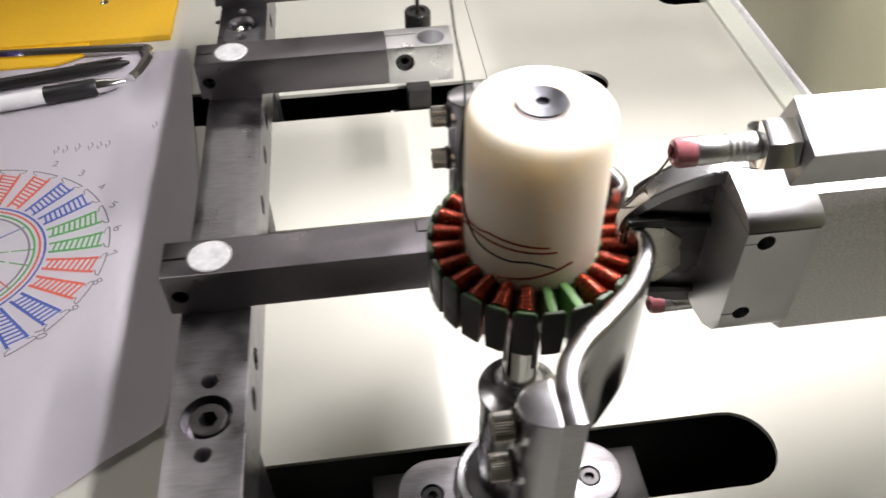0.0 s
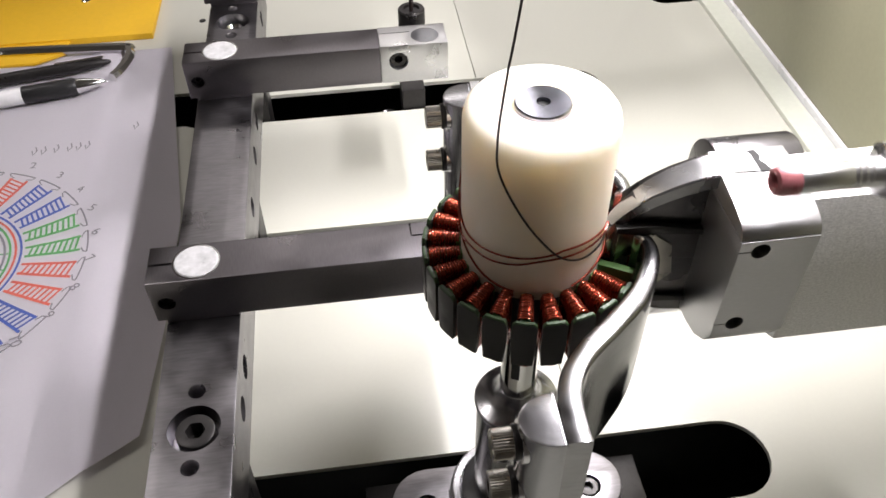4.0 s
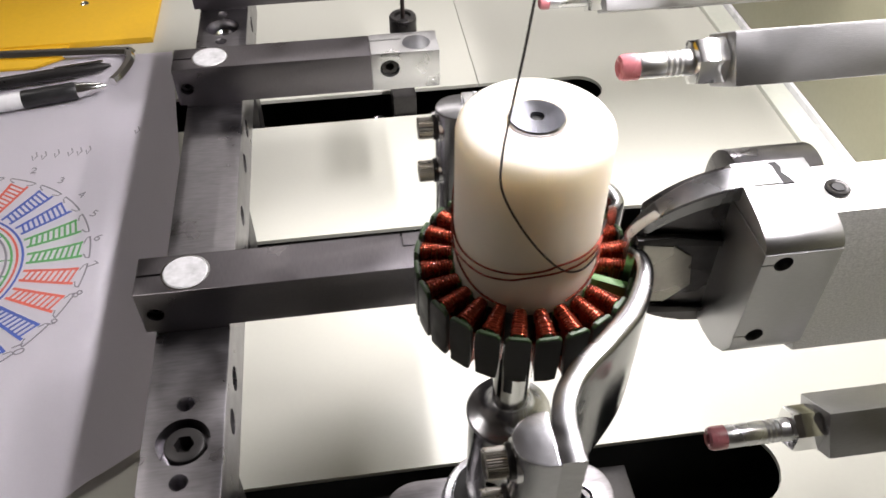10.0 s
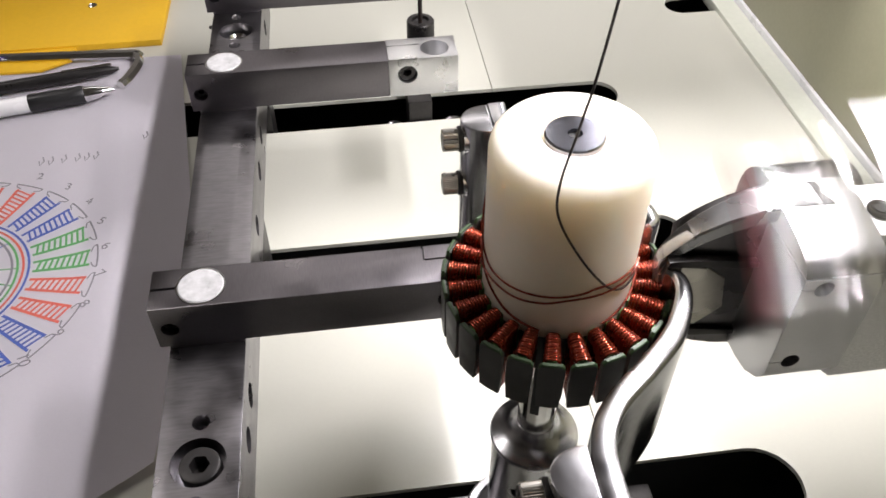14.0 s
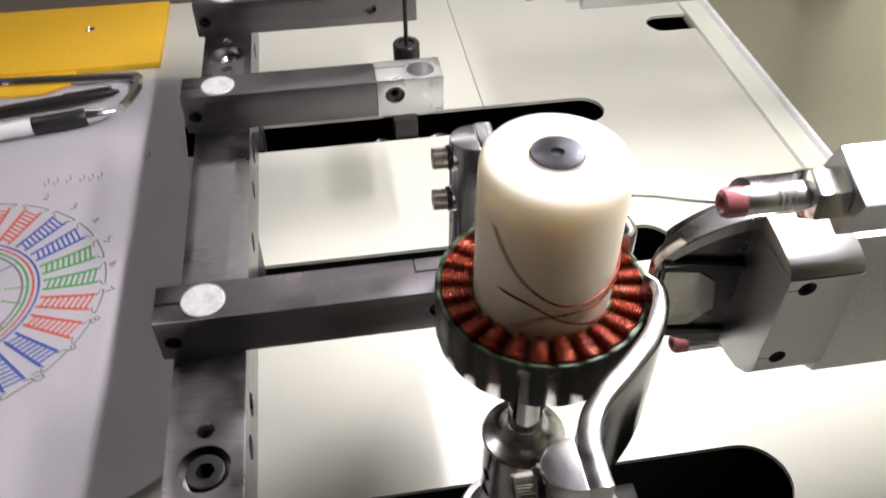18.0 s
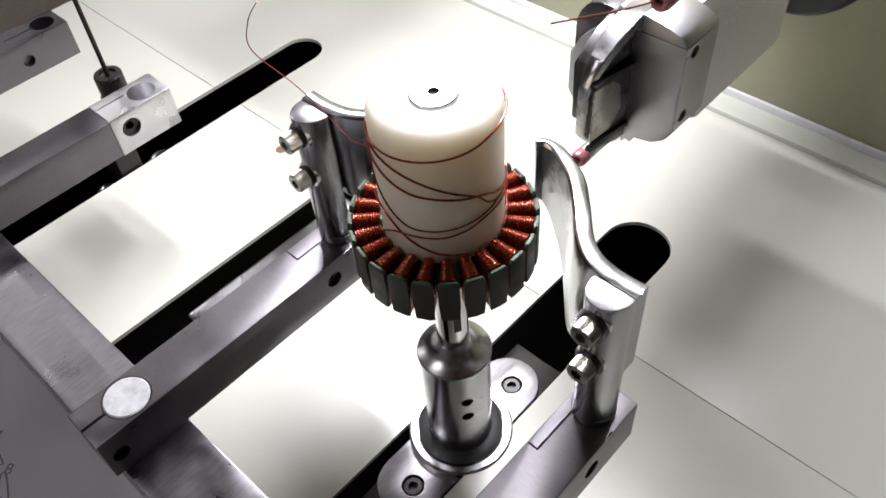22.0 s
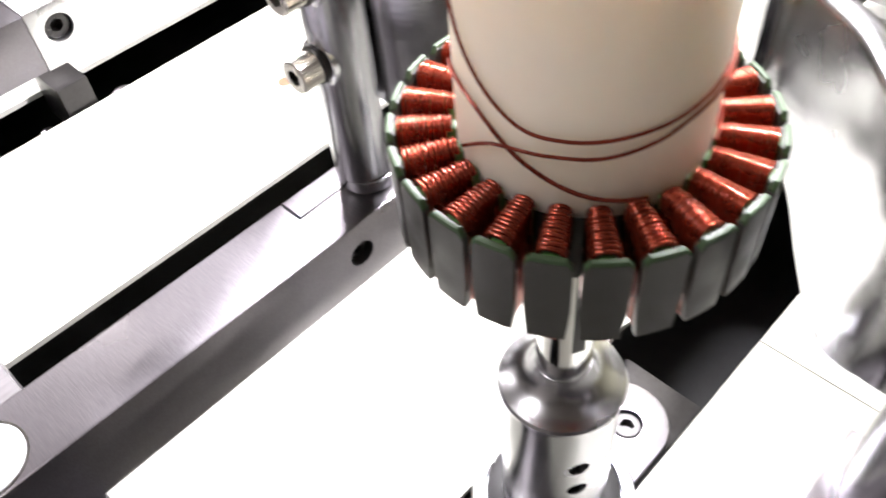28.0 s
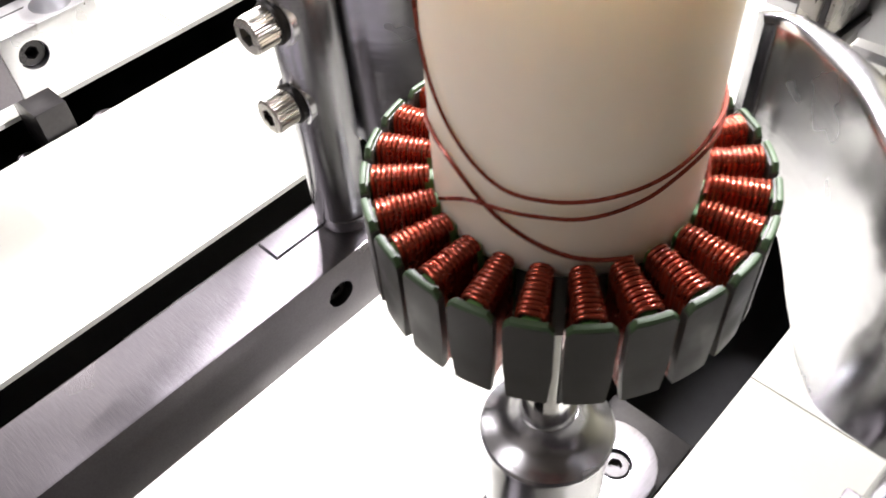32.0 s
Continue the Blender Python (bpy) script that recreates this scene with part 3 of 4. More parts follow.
def guide_post(side, label):
    y = AXIS_Y + side * 65.8
    ob = carried(thing("wire_guide", 109, y, 23.2, label, "wire guide", "wire guides beside the stator"))
    bm = fresh()
    outline = [(107.5 + 8.6 * math.cos(a), y + 7.4 * math.sin(a)) for a in (2 * math.pi * k / 40 for k in range(40))]
    prism(bm, [(min(x, 109), v) for x, v in outline], "z", 27.5, 89.0, 0.8)
    part("post", bm, POST_STEEL, ob, "", 20)
    bm = fresh()
    turned(bm, (107.0, y, 23.25), (0, 0, 1), [(0, 7.2), (0.6, 7.6), (4.0, 7.6), (4.2, 7.2)], 40)
    part("post_foot", bm, POST_STEEL, ob)
    bm = fresh()
    guide_sheet(bm, side)
    part("guide", bm, GUIDE_STEEL, ob, "polished bent guide lip", 40)
    for z in (62.5, 81.7):
        zz = z - 0.6
        screw = socket_screw(ob, "cap_screw", (92.6, y, zz), (-1, 0, 0), 3.9, 5.3, NICKEL, "knurled nickel cap screw")
        bm = fresh()
        turned(bm, (101.0, y, zz), (-1, 0, 0), [(0, 5.4), (1.4, 5.4), (1.6, 5.0)], 32)
        part("washer", bm, STEEL_BRIGHT, screw)
        bm = fresh()
        turned(bm, (99.6, y, zz), (-1, 0, 0), [(0, 4.3), (1.2, 4.5), (1.7, 4.2)], 32)
        part("spring_washer", bm, BLACK_OXIDE, screw)
    return ob


guide_post(-1, "polished steel guide post with a bent lip, near side")
guide_post(1, "polished steel guide post with a bent lip, far side")

# ---- spindle, stator and sleeve ----
AX = 115.7
spindle = thing("spindle", AX, AXIS_Y, PLATE, "turned steel spindle on an oblong bolted flange", "spindle")
bm = fresh()
prism(bm, slot_outline(AX - 49, AX + 49, AXIS_Y, 15.2), "z", -75, -67, 0.8)
flange = part("flange", bm, STEEL, spindle, "grey oblong flange")
for dx in (-34.5, 34.5):
    carve(flange, turned(fresh(), (AX + dx, AXIS_Y - 2, -66), (0, 0, -1), [(0, 5.2), (5, 5.2)], 28))
    socket_screw(spindle, "flange_screw", (AX + dx, AXIS_Y - 2, -67.6), (0, 0, 1), 4.5, 3.2, BLACK_OXIDE, knurl=False)
bm = fresh()
turned(bm, (AX, AXIS_Y, -67), (0, 0, 1), [(0, 24), (3, 24), (4, 23), (4, 20.5), (2, 20), (2, 0)], 48)
part("bearing_ring", bm, STEEL_BRIGHT, spindle)
bm = fresh()
turned(bm, (AX, AXIS_Y, -65), (0, 0, 1), [(0, 19.5), (3, 19.5), (5, 15)], 40)
part("seal", bm, BLACK_PLASTIC, spindle)
bm = fresh()
box(bm, AX - 60, AX + 60, AXIS_Y - 15, AXIS_Y + 15, -150, -75.2, 1)
part("slide", bm, BLACK_OXIDE, spindle)

shaft = thing("spindle_shaft", AX, AXIS_Y, -60, "polished round spindle nose with radial holes", "spindle")
bm = fresh()
turned(bm, (AX, AXIS_Y, -63), (0, 0, 1), [(0, 14.5), (63.6, 14.5), (64.1, 15.2), (65.5, 15.4), (66.2, 14.9), (66.8, 13.2), (67.6, 11.2), (68.9, 9.4), (70.5, 8.0), (72.4, 7.1), (73.5, 6.5)], 56)
nose = part("nose", bm, POST_STEEL, shaft, "", 25)
for k in range(3):
    for z in (-17, -28):
        a = radians(180 + 120 * k)
        d = Vector((math.cos(a), math.sin(a), 0))
        carve(nose, turned(fresh(), Vector((AX, AXIS_Y, z)) + d * 5.0, d, [(0, 2.7), (12, 2.7)], 20), 30)
# black cylinder for the shade inside the radial holes
bm = fresh()
turned(bm, (AX, AXIS_Y, -40), (0, 0, 1), [(0, 5.4), (35, 5.4)], 24)
part("inner_bore", bm, RECESS_SHADE, shaft)
bm = fresh()
turned(bm, (AX, AXIS_Y, 6), (0, 0, 1), [(0, 6.4), (62, 6.4)], 40)
part("neck", bm, CHROME, shaft)
# the slots' shade is put on as thin black boxes
for k in range(3):
    a = radians(184 + 120 * k)
    bm = fresh()
    box(bm, 5.6, 6.6, -1.5, 1.5, 22, 60, 0.3)
    bmesh.ops.rotate(bm, verts=bm.verts[:], cent=(0, 0, 0), matrix=Matrix.Rotation(a, 3, "Z"))
    bmesh.ops.translate(bm, verts=bm.verts[:], vec=(AX, AXIS_Y, 0))
    part("key_slot", bm, RECESS_SHADE, shaft)

TEETH = 24
stator = thing("stator", AX, AXIS_Y, 64, "motor stator with copper coils and dark green pole shoes", "stator")
bm = fresh()
turned(bm, (AX, AXIS_Y, 64.5), (0, 0, 1), [(0, 8), (0, 20), (16.5, 20), (16.5, 8)], 64, closed=True)
part("core", bm, LAMINATION, stator)


def shoe_mesh(r0, r1, z0, z1, half_deg, cut=1.2):
    """A curved plate round the axis with clipped upper corners."""
    bm = fresh()
    cols = []
    for k in range(9):
        e = abs(k - 4) / 4
        top = z1 - (cut if e > 0.95 else 0)
        loop = []
        for r, z, w in ((r0, z0, 0.84), (r1 - 0.3, z0, 0.84), (r1, z0 + 0.4, 0.85), (r1, z0 + 7.5, 1.0), (r1, top - 0.4, 1.0), (r1 - 0.4, top, 1.0), (r0, top, 1.0), (r0, z0 + 7.5, 1.0)):
            a = radians(-half_deg + 2 * half_deg * k / 8) * w
            loop.append(bm.verts.new((r * math.cos(a), r * math.sin(a), z)))
        cols.append(loop)
    for a, b in zip(cols, cols[1:]):
        for k in range(8):
            bm.faces.new((a[k], a[(k + 1) % 8], b[(k + 1) % 8], b[k]))
    bm.faces.new(cols[0])
    bm.faces.new(cols[-1])
    return mesh_of("pole_shoe", bm, LAMINATION)


SHOE = shoe_mesh(30.8, 32.2, 0, 18.1, 6.3)
bm = fresh()
cols = []
for k in range(9):
    a = radians(-6.1 + 12.2 * k / 8)
    e = abs(k - 4) / 4
    lift = -1.1 if e > 0.95 else 0
    loop = [bm.verts.new((r * math.cos(a), r * math.sin(a), z + lift)) for r, z in ((31.1, 15.4), (31.1, 18.3), (31.25, 18.6), (31.7, 18.65), (32.05, 18.5), (32.25, 18.0), (31.3, 17.9))]
    cols.append(loop)
for a, b in zip(cols, cols[1:]):
    for k in range(7):
        bm.faces.new((a[k], a[(k + 1) % 7], b[(k + 1) % 7], b[k]))
bm.faces.new(cols[0])
bm.faces.new(cols[-1])
CAP = mesh_of("insulator_cap", bm, GREEN_DARK)
bm = fresh()
box(bm, 19.8, 31.0, -1.3, 1.3, -0.4, 17.6, 0.5)
ARM = mesh_of("tooth_arm", bm, GREEN)
bm = fresh()
TURNS = 11
rng = random.Random(4)
pts = []
for k in range(TURNS):
    r = 21.6 + k * 0.84
    w = 1.5 + 0.4 * k / (TURNS - 1) + rng.uniform(-0.05, 0.05)
    up, down = 18.7 + rng.uniform(-0.1, 0.1), -1.6
    lean = rng.uniform(-0.06, 0.06)
    c = 1.2
    for q, (cx, cz, a0) in enumerate(((w - c, up - c, 0), (-w + c, up - c, 90), (-w + c, down + c, 180), (w - c, down + c, 270))):
        for i in range(4):
            a = radians(a0 + 30 * i)
            pts.append((r + lean * (1 if a0 in (0, 270) else -1) + 0.84 * max(0, q - 2 + i / 4) / 2, cx + c * math.cos(a), cz + c * math.sin(a)))
tube(bm, pts, 0.44, 8)
COIL = mesh_of("coil", bm, COPPER, angle=60)
# a couple of loose turns over the coil hide its regular winding
GAP = 8.0
LATE = {}
for k in range(TEETH):
    a = GAP + 7.5 + 15.0 * k
    turn = pose(0, 0, 0, 0, 0, a)
    for name, data in (("pole_shoe", SHOE), ("insulator_cap", CAP), ("tooth_arm", ARM), ("coil", COIL)):
        ob = new(name, data)
        ob.parent = stator
        ob.matrix_basis = turn
        BASE[ob] = BASE[stator]
        if name == "coil" and k in (17, 18):
            LATE[k] = (ob, a)

sleeve = thing("nylon_sleeve", AX, AXIS_Y, 81, "thick white nylon sleeve standing on the stator", "sleeve")
bm = fresh()
turned(bm, (AX, AXIS_Y, 79.5), (0, 0, 1), [(0, 20.6), (47.5, 20.6), (49.6, 20.1), (51.1, 18.9), (51.7, 17.2), (51.7, 8.4), (50.6, 8.2), (50.6, 0)], 96)
part("body", bm, NYLON, sleeve)
bm = fresh()
turned(bm, (AX, AXIS_Y, 130.2), (0, 0, 1), [(0, 7.4), (1.2, 7.4), (1.6, 7.0), (1.6, 1.85), (-0.4, 1.85)], 64)
part("disc", bm, DISC, sleeve, "blue-grey turned disc")
# black plug for the shade in the disc's hole
bm = fresh()
turned(bm, (AX, AXIS_Y, 130.25), (0, 0, 1), [(0, 1.78), (0.5, 1.78)], 20)
part("centre_hole", bm, RECESS_SHADE, sleeve)


def helix(rows, r, wire, x=AX, y=AXIS_Y, z=0.0):
    """A wire round the sleeve: rows of (degrees, height)."""
    turns = smooth_path([(a, height, 0) for a, height in rows], 8)
    pts = [(x + r * math.cos(radians(q.x)), y + r * math.sin(radians(q.x)), z + q.y) for q in turns]
    return tube(fresh(), pts, wire, 6)


low_wire = thing("lead_wire", AX, AXIS_Y, 82, "thin copper lead wires lying round the foot of the sleeve", "wire")
part("strand", helix([(-90, 97.5), (-135, 98.6), (-148, 97.6), (-174, 95.8), (-208, 94.6), (-232, 96), (-262, 105), (-285, 118)], 21.1, 0.31), WIRE, low_wire)
part("strand", helix([(-84, 95.5), (-148, 95.8), (-174, 93.4), (-195, 91.8), (-215, 91.5), (-240, 90), (-262, 84)], 21.15, 0.31), WIRE, low_wire)
part("strand", helix([(-175, 82.5), (-200, 84.5), (-225, 89), (-250, 95), (-275, 97)], 21.2, 0.34), WIRE, low_wire)
part("strand", helix([(-70, 90), (-100, 86), (-130, 83.2)], 21.2, 0.34), WIRE, low_wire)

# ---- winding head ----
def winding_head(dy, dx=0):
    y = AXIS_Y + dy
    ob = thing("coil_winder", 300, y, HEAD_Z, "milled aluminium winding head with a curved wire former", "coil winder", "coil winders")

    # end block with curved shoulders
    bm = fresh()
    low = [(-14, -21), (-21, -19.5), (-26.5, -15.5), (-29.3, -10.5), (-29.3, 27.2), (4.2, 27.2), (6, 24), (16, 14), (20, 6), (20, -12), (14, -21)]
    prism(bm, [(y + a, HEAD_Z + b) for a, b in low], "x", 166, 187.5, 0.3)
    blk = part("end_block", bm, HEAD_METAL, ob)
    cap = [(-29.0, 27.5), (-28.6, 28.8), (-27.6, 30.0), (-26.0, 31.1), (-23.8, 31.9), (-21.3, 32.6), (-18, 33.3), (-10.5, 34.4), (-0.5, 34.4), (3, 29), (4, 27.5)]
    part("end_cap", prism(fresh(), [(y + a, HEAD_Z + b) for a, b in cap], "x", 166, 187.5, 0.2), HEAD_METAL, ob, "rounded milled cap on the end block", 25)
    for z in (98.5, 69.5):
        carve(blk, turned(fresh(), (172, y - 30, z), (0, 1, 0), [(0, 2.6), (9, 2.6)], 24))
        carve(blk, box(fresh(), 164, 172, y - 31, y - 28.8, z - 0.2, z + 0.2, 0))
    bm = fresh()
    prism(bm, [(y + a, HEAD_Z + b) for a, b in ((-20, -22), (-27.5, -17.5), (-27.5, 12.5), (-21.2, 32.5), (-9, 34.2), (-4.5, 34.2), (4, 26), (20, 8), (20, -17), (14, -22))], "x", 187.6, 257, 0.8)
    part("body", bm, BRUSHED, ob, "brushed eight-sided body")
    part("shaft", rod(fresh(), (257.1, y - 3, HEAD_Z + 6), (316, y - 3, HEAD_Z + 6), 15, 40), BLACK_OXIDE, ob)
    bm = fresh()
    turned(bm, (191.2, y - 13.4, HEAD_Z + 33.4), (0, 0, 1), [(0, 3.4), (0.7, 3.4), (0.95, 3.1), (0.95, 2.3), (0.7, 1.9), (0.5, 1.9)], 28)
    screw = part("head_screw", bm, BLACK_OXIDE, ob, "black set screw")
    # black hexagon for the shade in the socket
    pts = [(191.2 + 1.8 * math.cos(math.pi * k / 3), y - 13.4 + 1.8 * math.sin(math.pi * k / 3)) for k in range(6)]
    part("hex_socket", prism(fresh(), pts, "z", HEAD_Z + 33.4, HEAD_Z + 34.3), RECESS_SHADE, screw)
    if dx:
        # the bore is a flat black disc that stands for its shade
        bm = fresh()
        turned(bm, (165.6, y - 4, HEAD_Z + 2), (1, 0, 0), [(0, 17), (0.3, 17.4), (0.45, 17)], 40)
        part("open_bore", bm, RECESS_SHADE, ob, "open bore, a black disc for its shade")
    else:
        # the former: an arched band from the tip up onto the block
        def rise(t):
            return 15.0 + 19.7 * math.sin(min(1.0, t * 1.2) * math.pi / 2) ** 0.6
        bm = fresh()
        rows = []
        for k in range(41):
            t = (k / 40) ** 1.5
            x, top, w = 138.5 + 38.5 * t, rise(t), -5.6 - 0.6 * t
            q = 2.0 + 2.6 * (1 - (1 - t) ** 3)
            rows.append([bm.verts.new((x, y + a, HEAD_Z + b)) for a, b in ((w + q - 0.5, top), (w - q + 0.5, top), (w - q, top - 0.5), (w - q, top - 4.4), (w - q + 0.5, top - 5), (w + q, top - 5), (w + q, top - 0.5))])
        for a, b in zip(rows, rows[1:]):
            for k in range(7):
                bm.faces.new((a[k], a[(k + 1) % 7], b[(k + 1) % 7], b[k]))
        bm.faces.new(rows[0])
        bm.faces.new(rows[-1])
        part("former_arch", bm, FORMER, ob, "polished arched former band")
        # the notch's shade is a black strip laid on the band
        bm = fresh()
        prism(bm, [(177.1, y - 10.6), (177.2, y - 8), (176.8, y - 6), (177.2, y - 4), (176.2, y - 1.6), (178.6, y - 1.6), (179.2, y - 4), (178.4, y - 6), (179.4, y - 8), (180.2, y - 10.6)], "z", HEAD_Z + 34.0, HEAD_Z + 34.75)
        part("band_notch", bm, RECESS_SHADE, ob)
        # hollow core under the band, its shade put into the colour
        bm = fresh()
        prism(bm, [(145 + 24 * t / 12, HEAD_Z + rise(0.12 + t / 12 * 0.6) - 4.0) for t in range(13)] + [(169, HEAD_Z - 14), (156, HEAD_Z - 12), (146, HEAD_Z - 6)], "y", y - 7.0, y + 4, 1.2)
        part("former_core", bm, FORMER_SHADED, ob, "curved core of the former, its colour darkened for shade", 50)
        # nose: a thin plate with a round lower edge, coloured darker as if shaded
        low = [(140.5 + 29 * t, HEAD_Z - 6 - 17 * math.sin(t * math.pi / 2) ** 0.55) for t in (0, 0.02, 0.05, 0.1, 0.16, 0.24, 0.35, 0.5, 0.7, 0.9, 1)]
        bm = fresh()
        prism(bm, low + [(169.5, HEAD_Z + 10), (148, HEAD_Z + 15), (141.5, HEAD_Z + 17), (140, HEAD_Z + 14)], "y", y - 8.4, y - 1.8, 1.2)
        part("former_nose", bm, FORMER_SHADED, ob, "former nose with a round lower edge, its colour darkened for shade", 50)
        bm = fresh()
        prism(bm, [(141, HEAD_Z - 9), (153, HEAD_Z - 10.5), (160, HEAD_Z - 4), (158, HEAD_Z + 8), (152, HEAD_Z + 13), (141, HEAD_Z + 15)], "y", y - 9.3, y - 8.0, 0.5)
        part("wear_plate", bm, NICKEL, ob, "worn bright side plate")
        bm = fresh()
        box(bm, 139.3, 140.6, y - 7.2, y - 2.8, HEAD_Z - 7, HEAD_Z + 14, 0.4)
        part("nose_strip", bm, NICKEL, ob, "worn bright front strip")
        for za, zb, x1 in ((17.6, 13.6, 168), (-11.2, -14.6, 167)):
            bm = fresh()
            prism(bm, [(140, HEAD_Z + za - 2.0), (x1, HEAD_Z + zb - 2.0), (x1, HEAD_Z + zb), (150, HEAD_Z + za - 0.4), (140, HEAD_Z + za)], "y", y - 10.0, y - 7.6, 0.4)
            part("nose_rib", bm, BLACK_OXIDE, ob)
        # rounded end of the rear band, coloured darker against the lamp's reflection
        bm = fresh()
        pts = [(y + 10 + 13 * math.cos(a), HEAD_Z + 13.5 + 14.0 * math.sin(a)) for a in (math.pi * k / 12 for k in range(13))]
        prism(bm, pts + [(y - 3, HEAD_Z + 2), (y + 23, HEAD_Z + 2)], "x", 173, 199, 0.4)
        part("rear_hump", bm, FORMER_SHADED, ob, "rounded end of the rear band")
    bm = fresh()
    turned(bm, (316, y, HEAD_Z), (1, 0, 0), [(0, 42), (4, 45), (40, 45), (44.5, 43)], 64)
    part("hub", bm, BLACK_PLASTIC, ob, "black round hub on the panel")
    if dx:
        ob.location.x += dx / 1000
        BASE[ob] = BASE[ob] + Vector((dx, 0, 0))
    return ob


winding_head(0)
winding_head(FAR, 33)

NOZZLE_R = 57.0
FLY_Y, FLY_Z = AXIS_Y - 7.6, HEAD_Z + 4.5      # axis of the flyer
SHORT = 24.6                                   # one arm is this much shorter


def flyer(dy):
    """Two arms, one shorter, that carry wire nozzles round the head; built about the flyer's axis."""
    y = FLY_Y + dy
    ob = thing("flyer", 300, y, FLY_Z, "white flyer with two arms and steel wire nozzles", "flyer", "flyers round the heads")
    for side, d, e in ((1, 0.0, 0.0), (-1, SHORT, SHORT + 5)):
        z = FLY_Z + side * NOZZLE_R
        bm = fresh()
        box(bm, 176.5 + e, 318, y - 8.5, y + 8.5, z - 7.5, z + 7.5, 0.8)
        arm = part("arm", bm, HEAD_METAL, ob, "pale milled flyer arm")
        carve(arm, box(fresh(), 203.5 + e, 255 + e, y - 4, y + 4, z - 12, z + 12, 3.5, 4))
        bm = fresh()
        box(bm, 300, 318, y - 14, y + 14, min(z, FLY_Z + side * 47), max(z, FLY_Z + side * 47), 1)
        part("arm_root", bm, HEAD_METAL, ob)
        bm = fresh()
        pts = [(y + 7.0 * math.cos(math.pi * k / 3), z + 7.0 * math.sin(math.pi * k / 3)) for k in range(6)]
        prism(bm, pts, "x", 167.5 + e, 176.4 + e, 0.8)
        part("nut", bm, CHROME, ob, "chrome hexagon nut")
        bm = fresh()
        turned(bm, (152 + d, y, z), (1, 0, 0), [(0, 3.4), (0.5, 3.6)] + [(e - d + k, r) for k, r in ((7, 3.6), (7.5, 3.4), (8.3, 3.7), (9.1, 3.4), (9.9, 3.7), (10.7, 3.4), (11.5, 3.7), (12.3, 3.4), (13.1, 3.7), (15.4, 3.7))], 32)
        nozzle = part("nozzle", bm, ALUMINIUM, ob, "polished steel nozzle tube")
        bm = fresh()
        turned(bm, (146.5 + d, y, z), (1, 0, 0), [(2, 1.4), (0.5, 1.6), (0, 2.4), (0.5, 3.3), (1.6, 3.75), (5.4, 3.75)], 32)
        part("ceramic_tip", bm, RUBY, nozzle, "pink ceramic wire eye")
        # black disc for the shade inside the eye
        bm = fresh()
        turned(bm, (148.4 + d, y, z), (1, 0, 0), [(0, 1.5), (0.2, 1.5)], 20)
        part("wire_eye", bm, RECESS_SHADE, nozzle)
        bm = fresh()
        rod(bm, (203 + e, y, z - 2), (256 + e, y, z - 2), 1.2, 12)
        part("wire_guide_rod", bm, CHROME, arm)
    return ob


near_flyer = flyer(0)
far_flyer = flyer(FAR - 12)
BASE[far_flyer] = BASE[far_flyer] + Vector((9, 0, 0))

# ---- gripper that comes down from above; built upright about its own corner and turned a quarter of the way ----
GRIP_AT = (103.2, -104.0, 193.0)
gripper = thing("gripper", *GRIP_AT, "black upright gripper with a bright square jaw", "gripper")


def grip_box(name, u0, u1, v0, v1, z0, z1, material, label="", bevel=0.4, under=gripper):
    bm = fresh()
    box(bm, u0, u1, v0, v1, z0, z1, bevel)
    bmesh.ops.rotate(bm, verts=bm.verts[:], cent=(0, 0, 0), matrix=Matrix.Rotation(radians(-22), 3, "Z"))
    bmesh.ops.translate(bm, verts=bm.verts[:], vec=GRIP_AT)
    return part(name, bm, material, under, label)


bm = fresh()
prism(bm, [(2.4, 0), (16.5, 0), (16.5, 14), (0, 14), (0, 5.0)], "z", 0, 5.6, 0.4)
bmesh.ops.rotate(bm, verts=bm.verts[:], cent=(0, 0, 0), matrix=Matrix.Rotation(radians(-22), 3, "Z"))
bmesh.ops.translate(bm, verts=bm.verts[:], vec=GRIP_AT)
jaw = part("jaw", bm, BLACK_OXIDE, gripper, "blackened square jaw")
grip_box("jaw_plate", 0.6, 4.6, 4.6, 13.6, 5.6, 6.2, CHROME, "bright ground pad", under=jaw)
grip_box("jaw_plate", 12.4, 16.2, 1.5, 13.6, 5.6, 7.4, CHROME, "bright ground pad", under=jaw)
grip_box("stem", 4.7, 12.2, 2.0, 11.0, 5.65, 62, BLACK_OXIDE, under=jaw)
grip_box("finger", 0.0, 4.2, 3.0, 13.0, 23, 62, BLACK_PLASTIC)
grip_box("finger", 13.0, 17.5, 4.0, 14.0, 21, 62, STEEL, "pale slide beside the stem")
grip_box("body", -2.0, 20.0, 0.0, 22.0, 62.05, 260, BLACK_PLASTIC)
grip_box("column", 2.0, 16.0, 4.0, 18.0, 260.1, 1700, STEEL)
for z in (40, 56):
    bm = fresh()
    turned(bm, (0, 6, z), (-1, 0, 0), [(0, 3.2), (4.4, 3.2), (5.0, 2.6), (5.0, 1.4), (3, 1.3)], 28)
    bmesh.ops.rotate(bm, verts=bm.verts[:], cent=(0, 0, 0), matrix=Matrix.Rotation(radians(-22), 3, "Z"))
    bmesh.ops.translate(bm, verts=bm.verts[:], vec=GRIP_AT)
    part("side_screw", bm, BLACK_OXIDE, gripper)

# ---- paper, pen and tools beside the rail ----
sheet = thing("paper_sheet", -170, 110, PLATE, "white sheet with a coloured winding diagram, one edge curled", "paper")
PAPER_Z = PLATE + 0.9


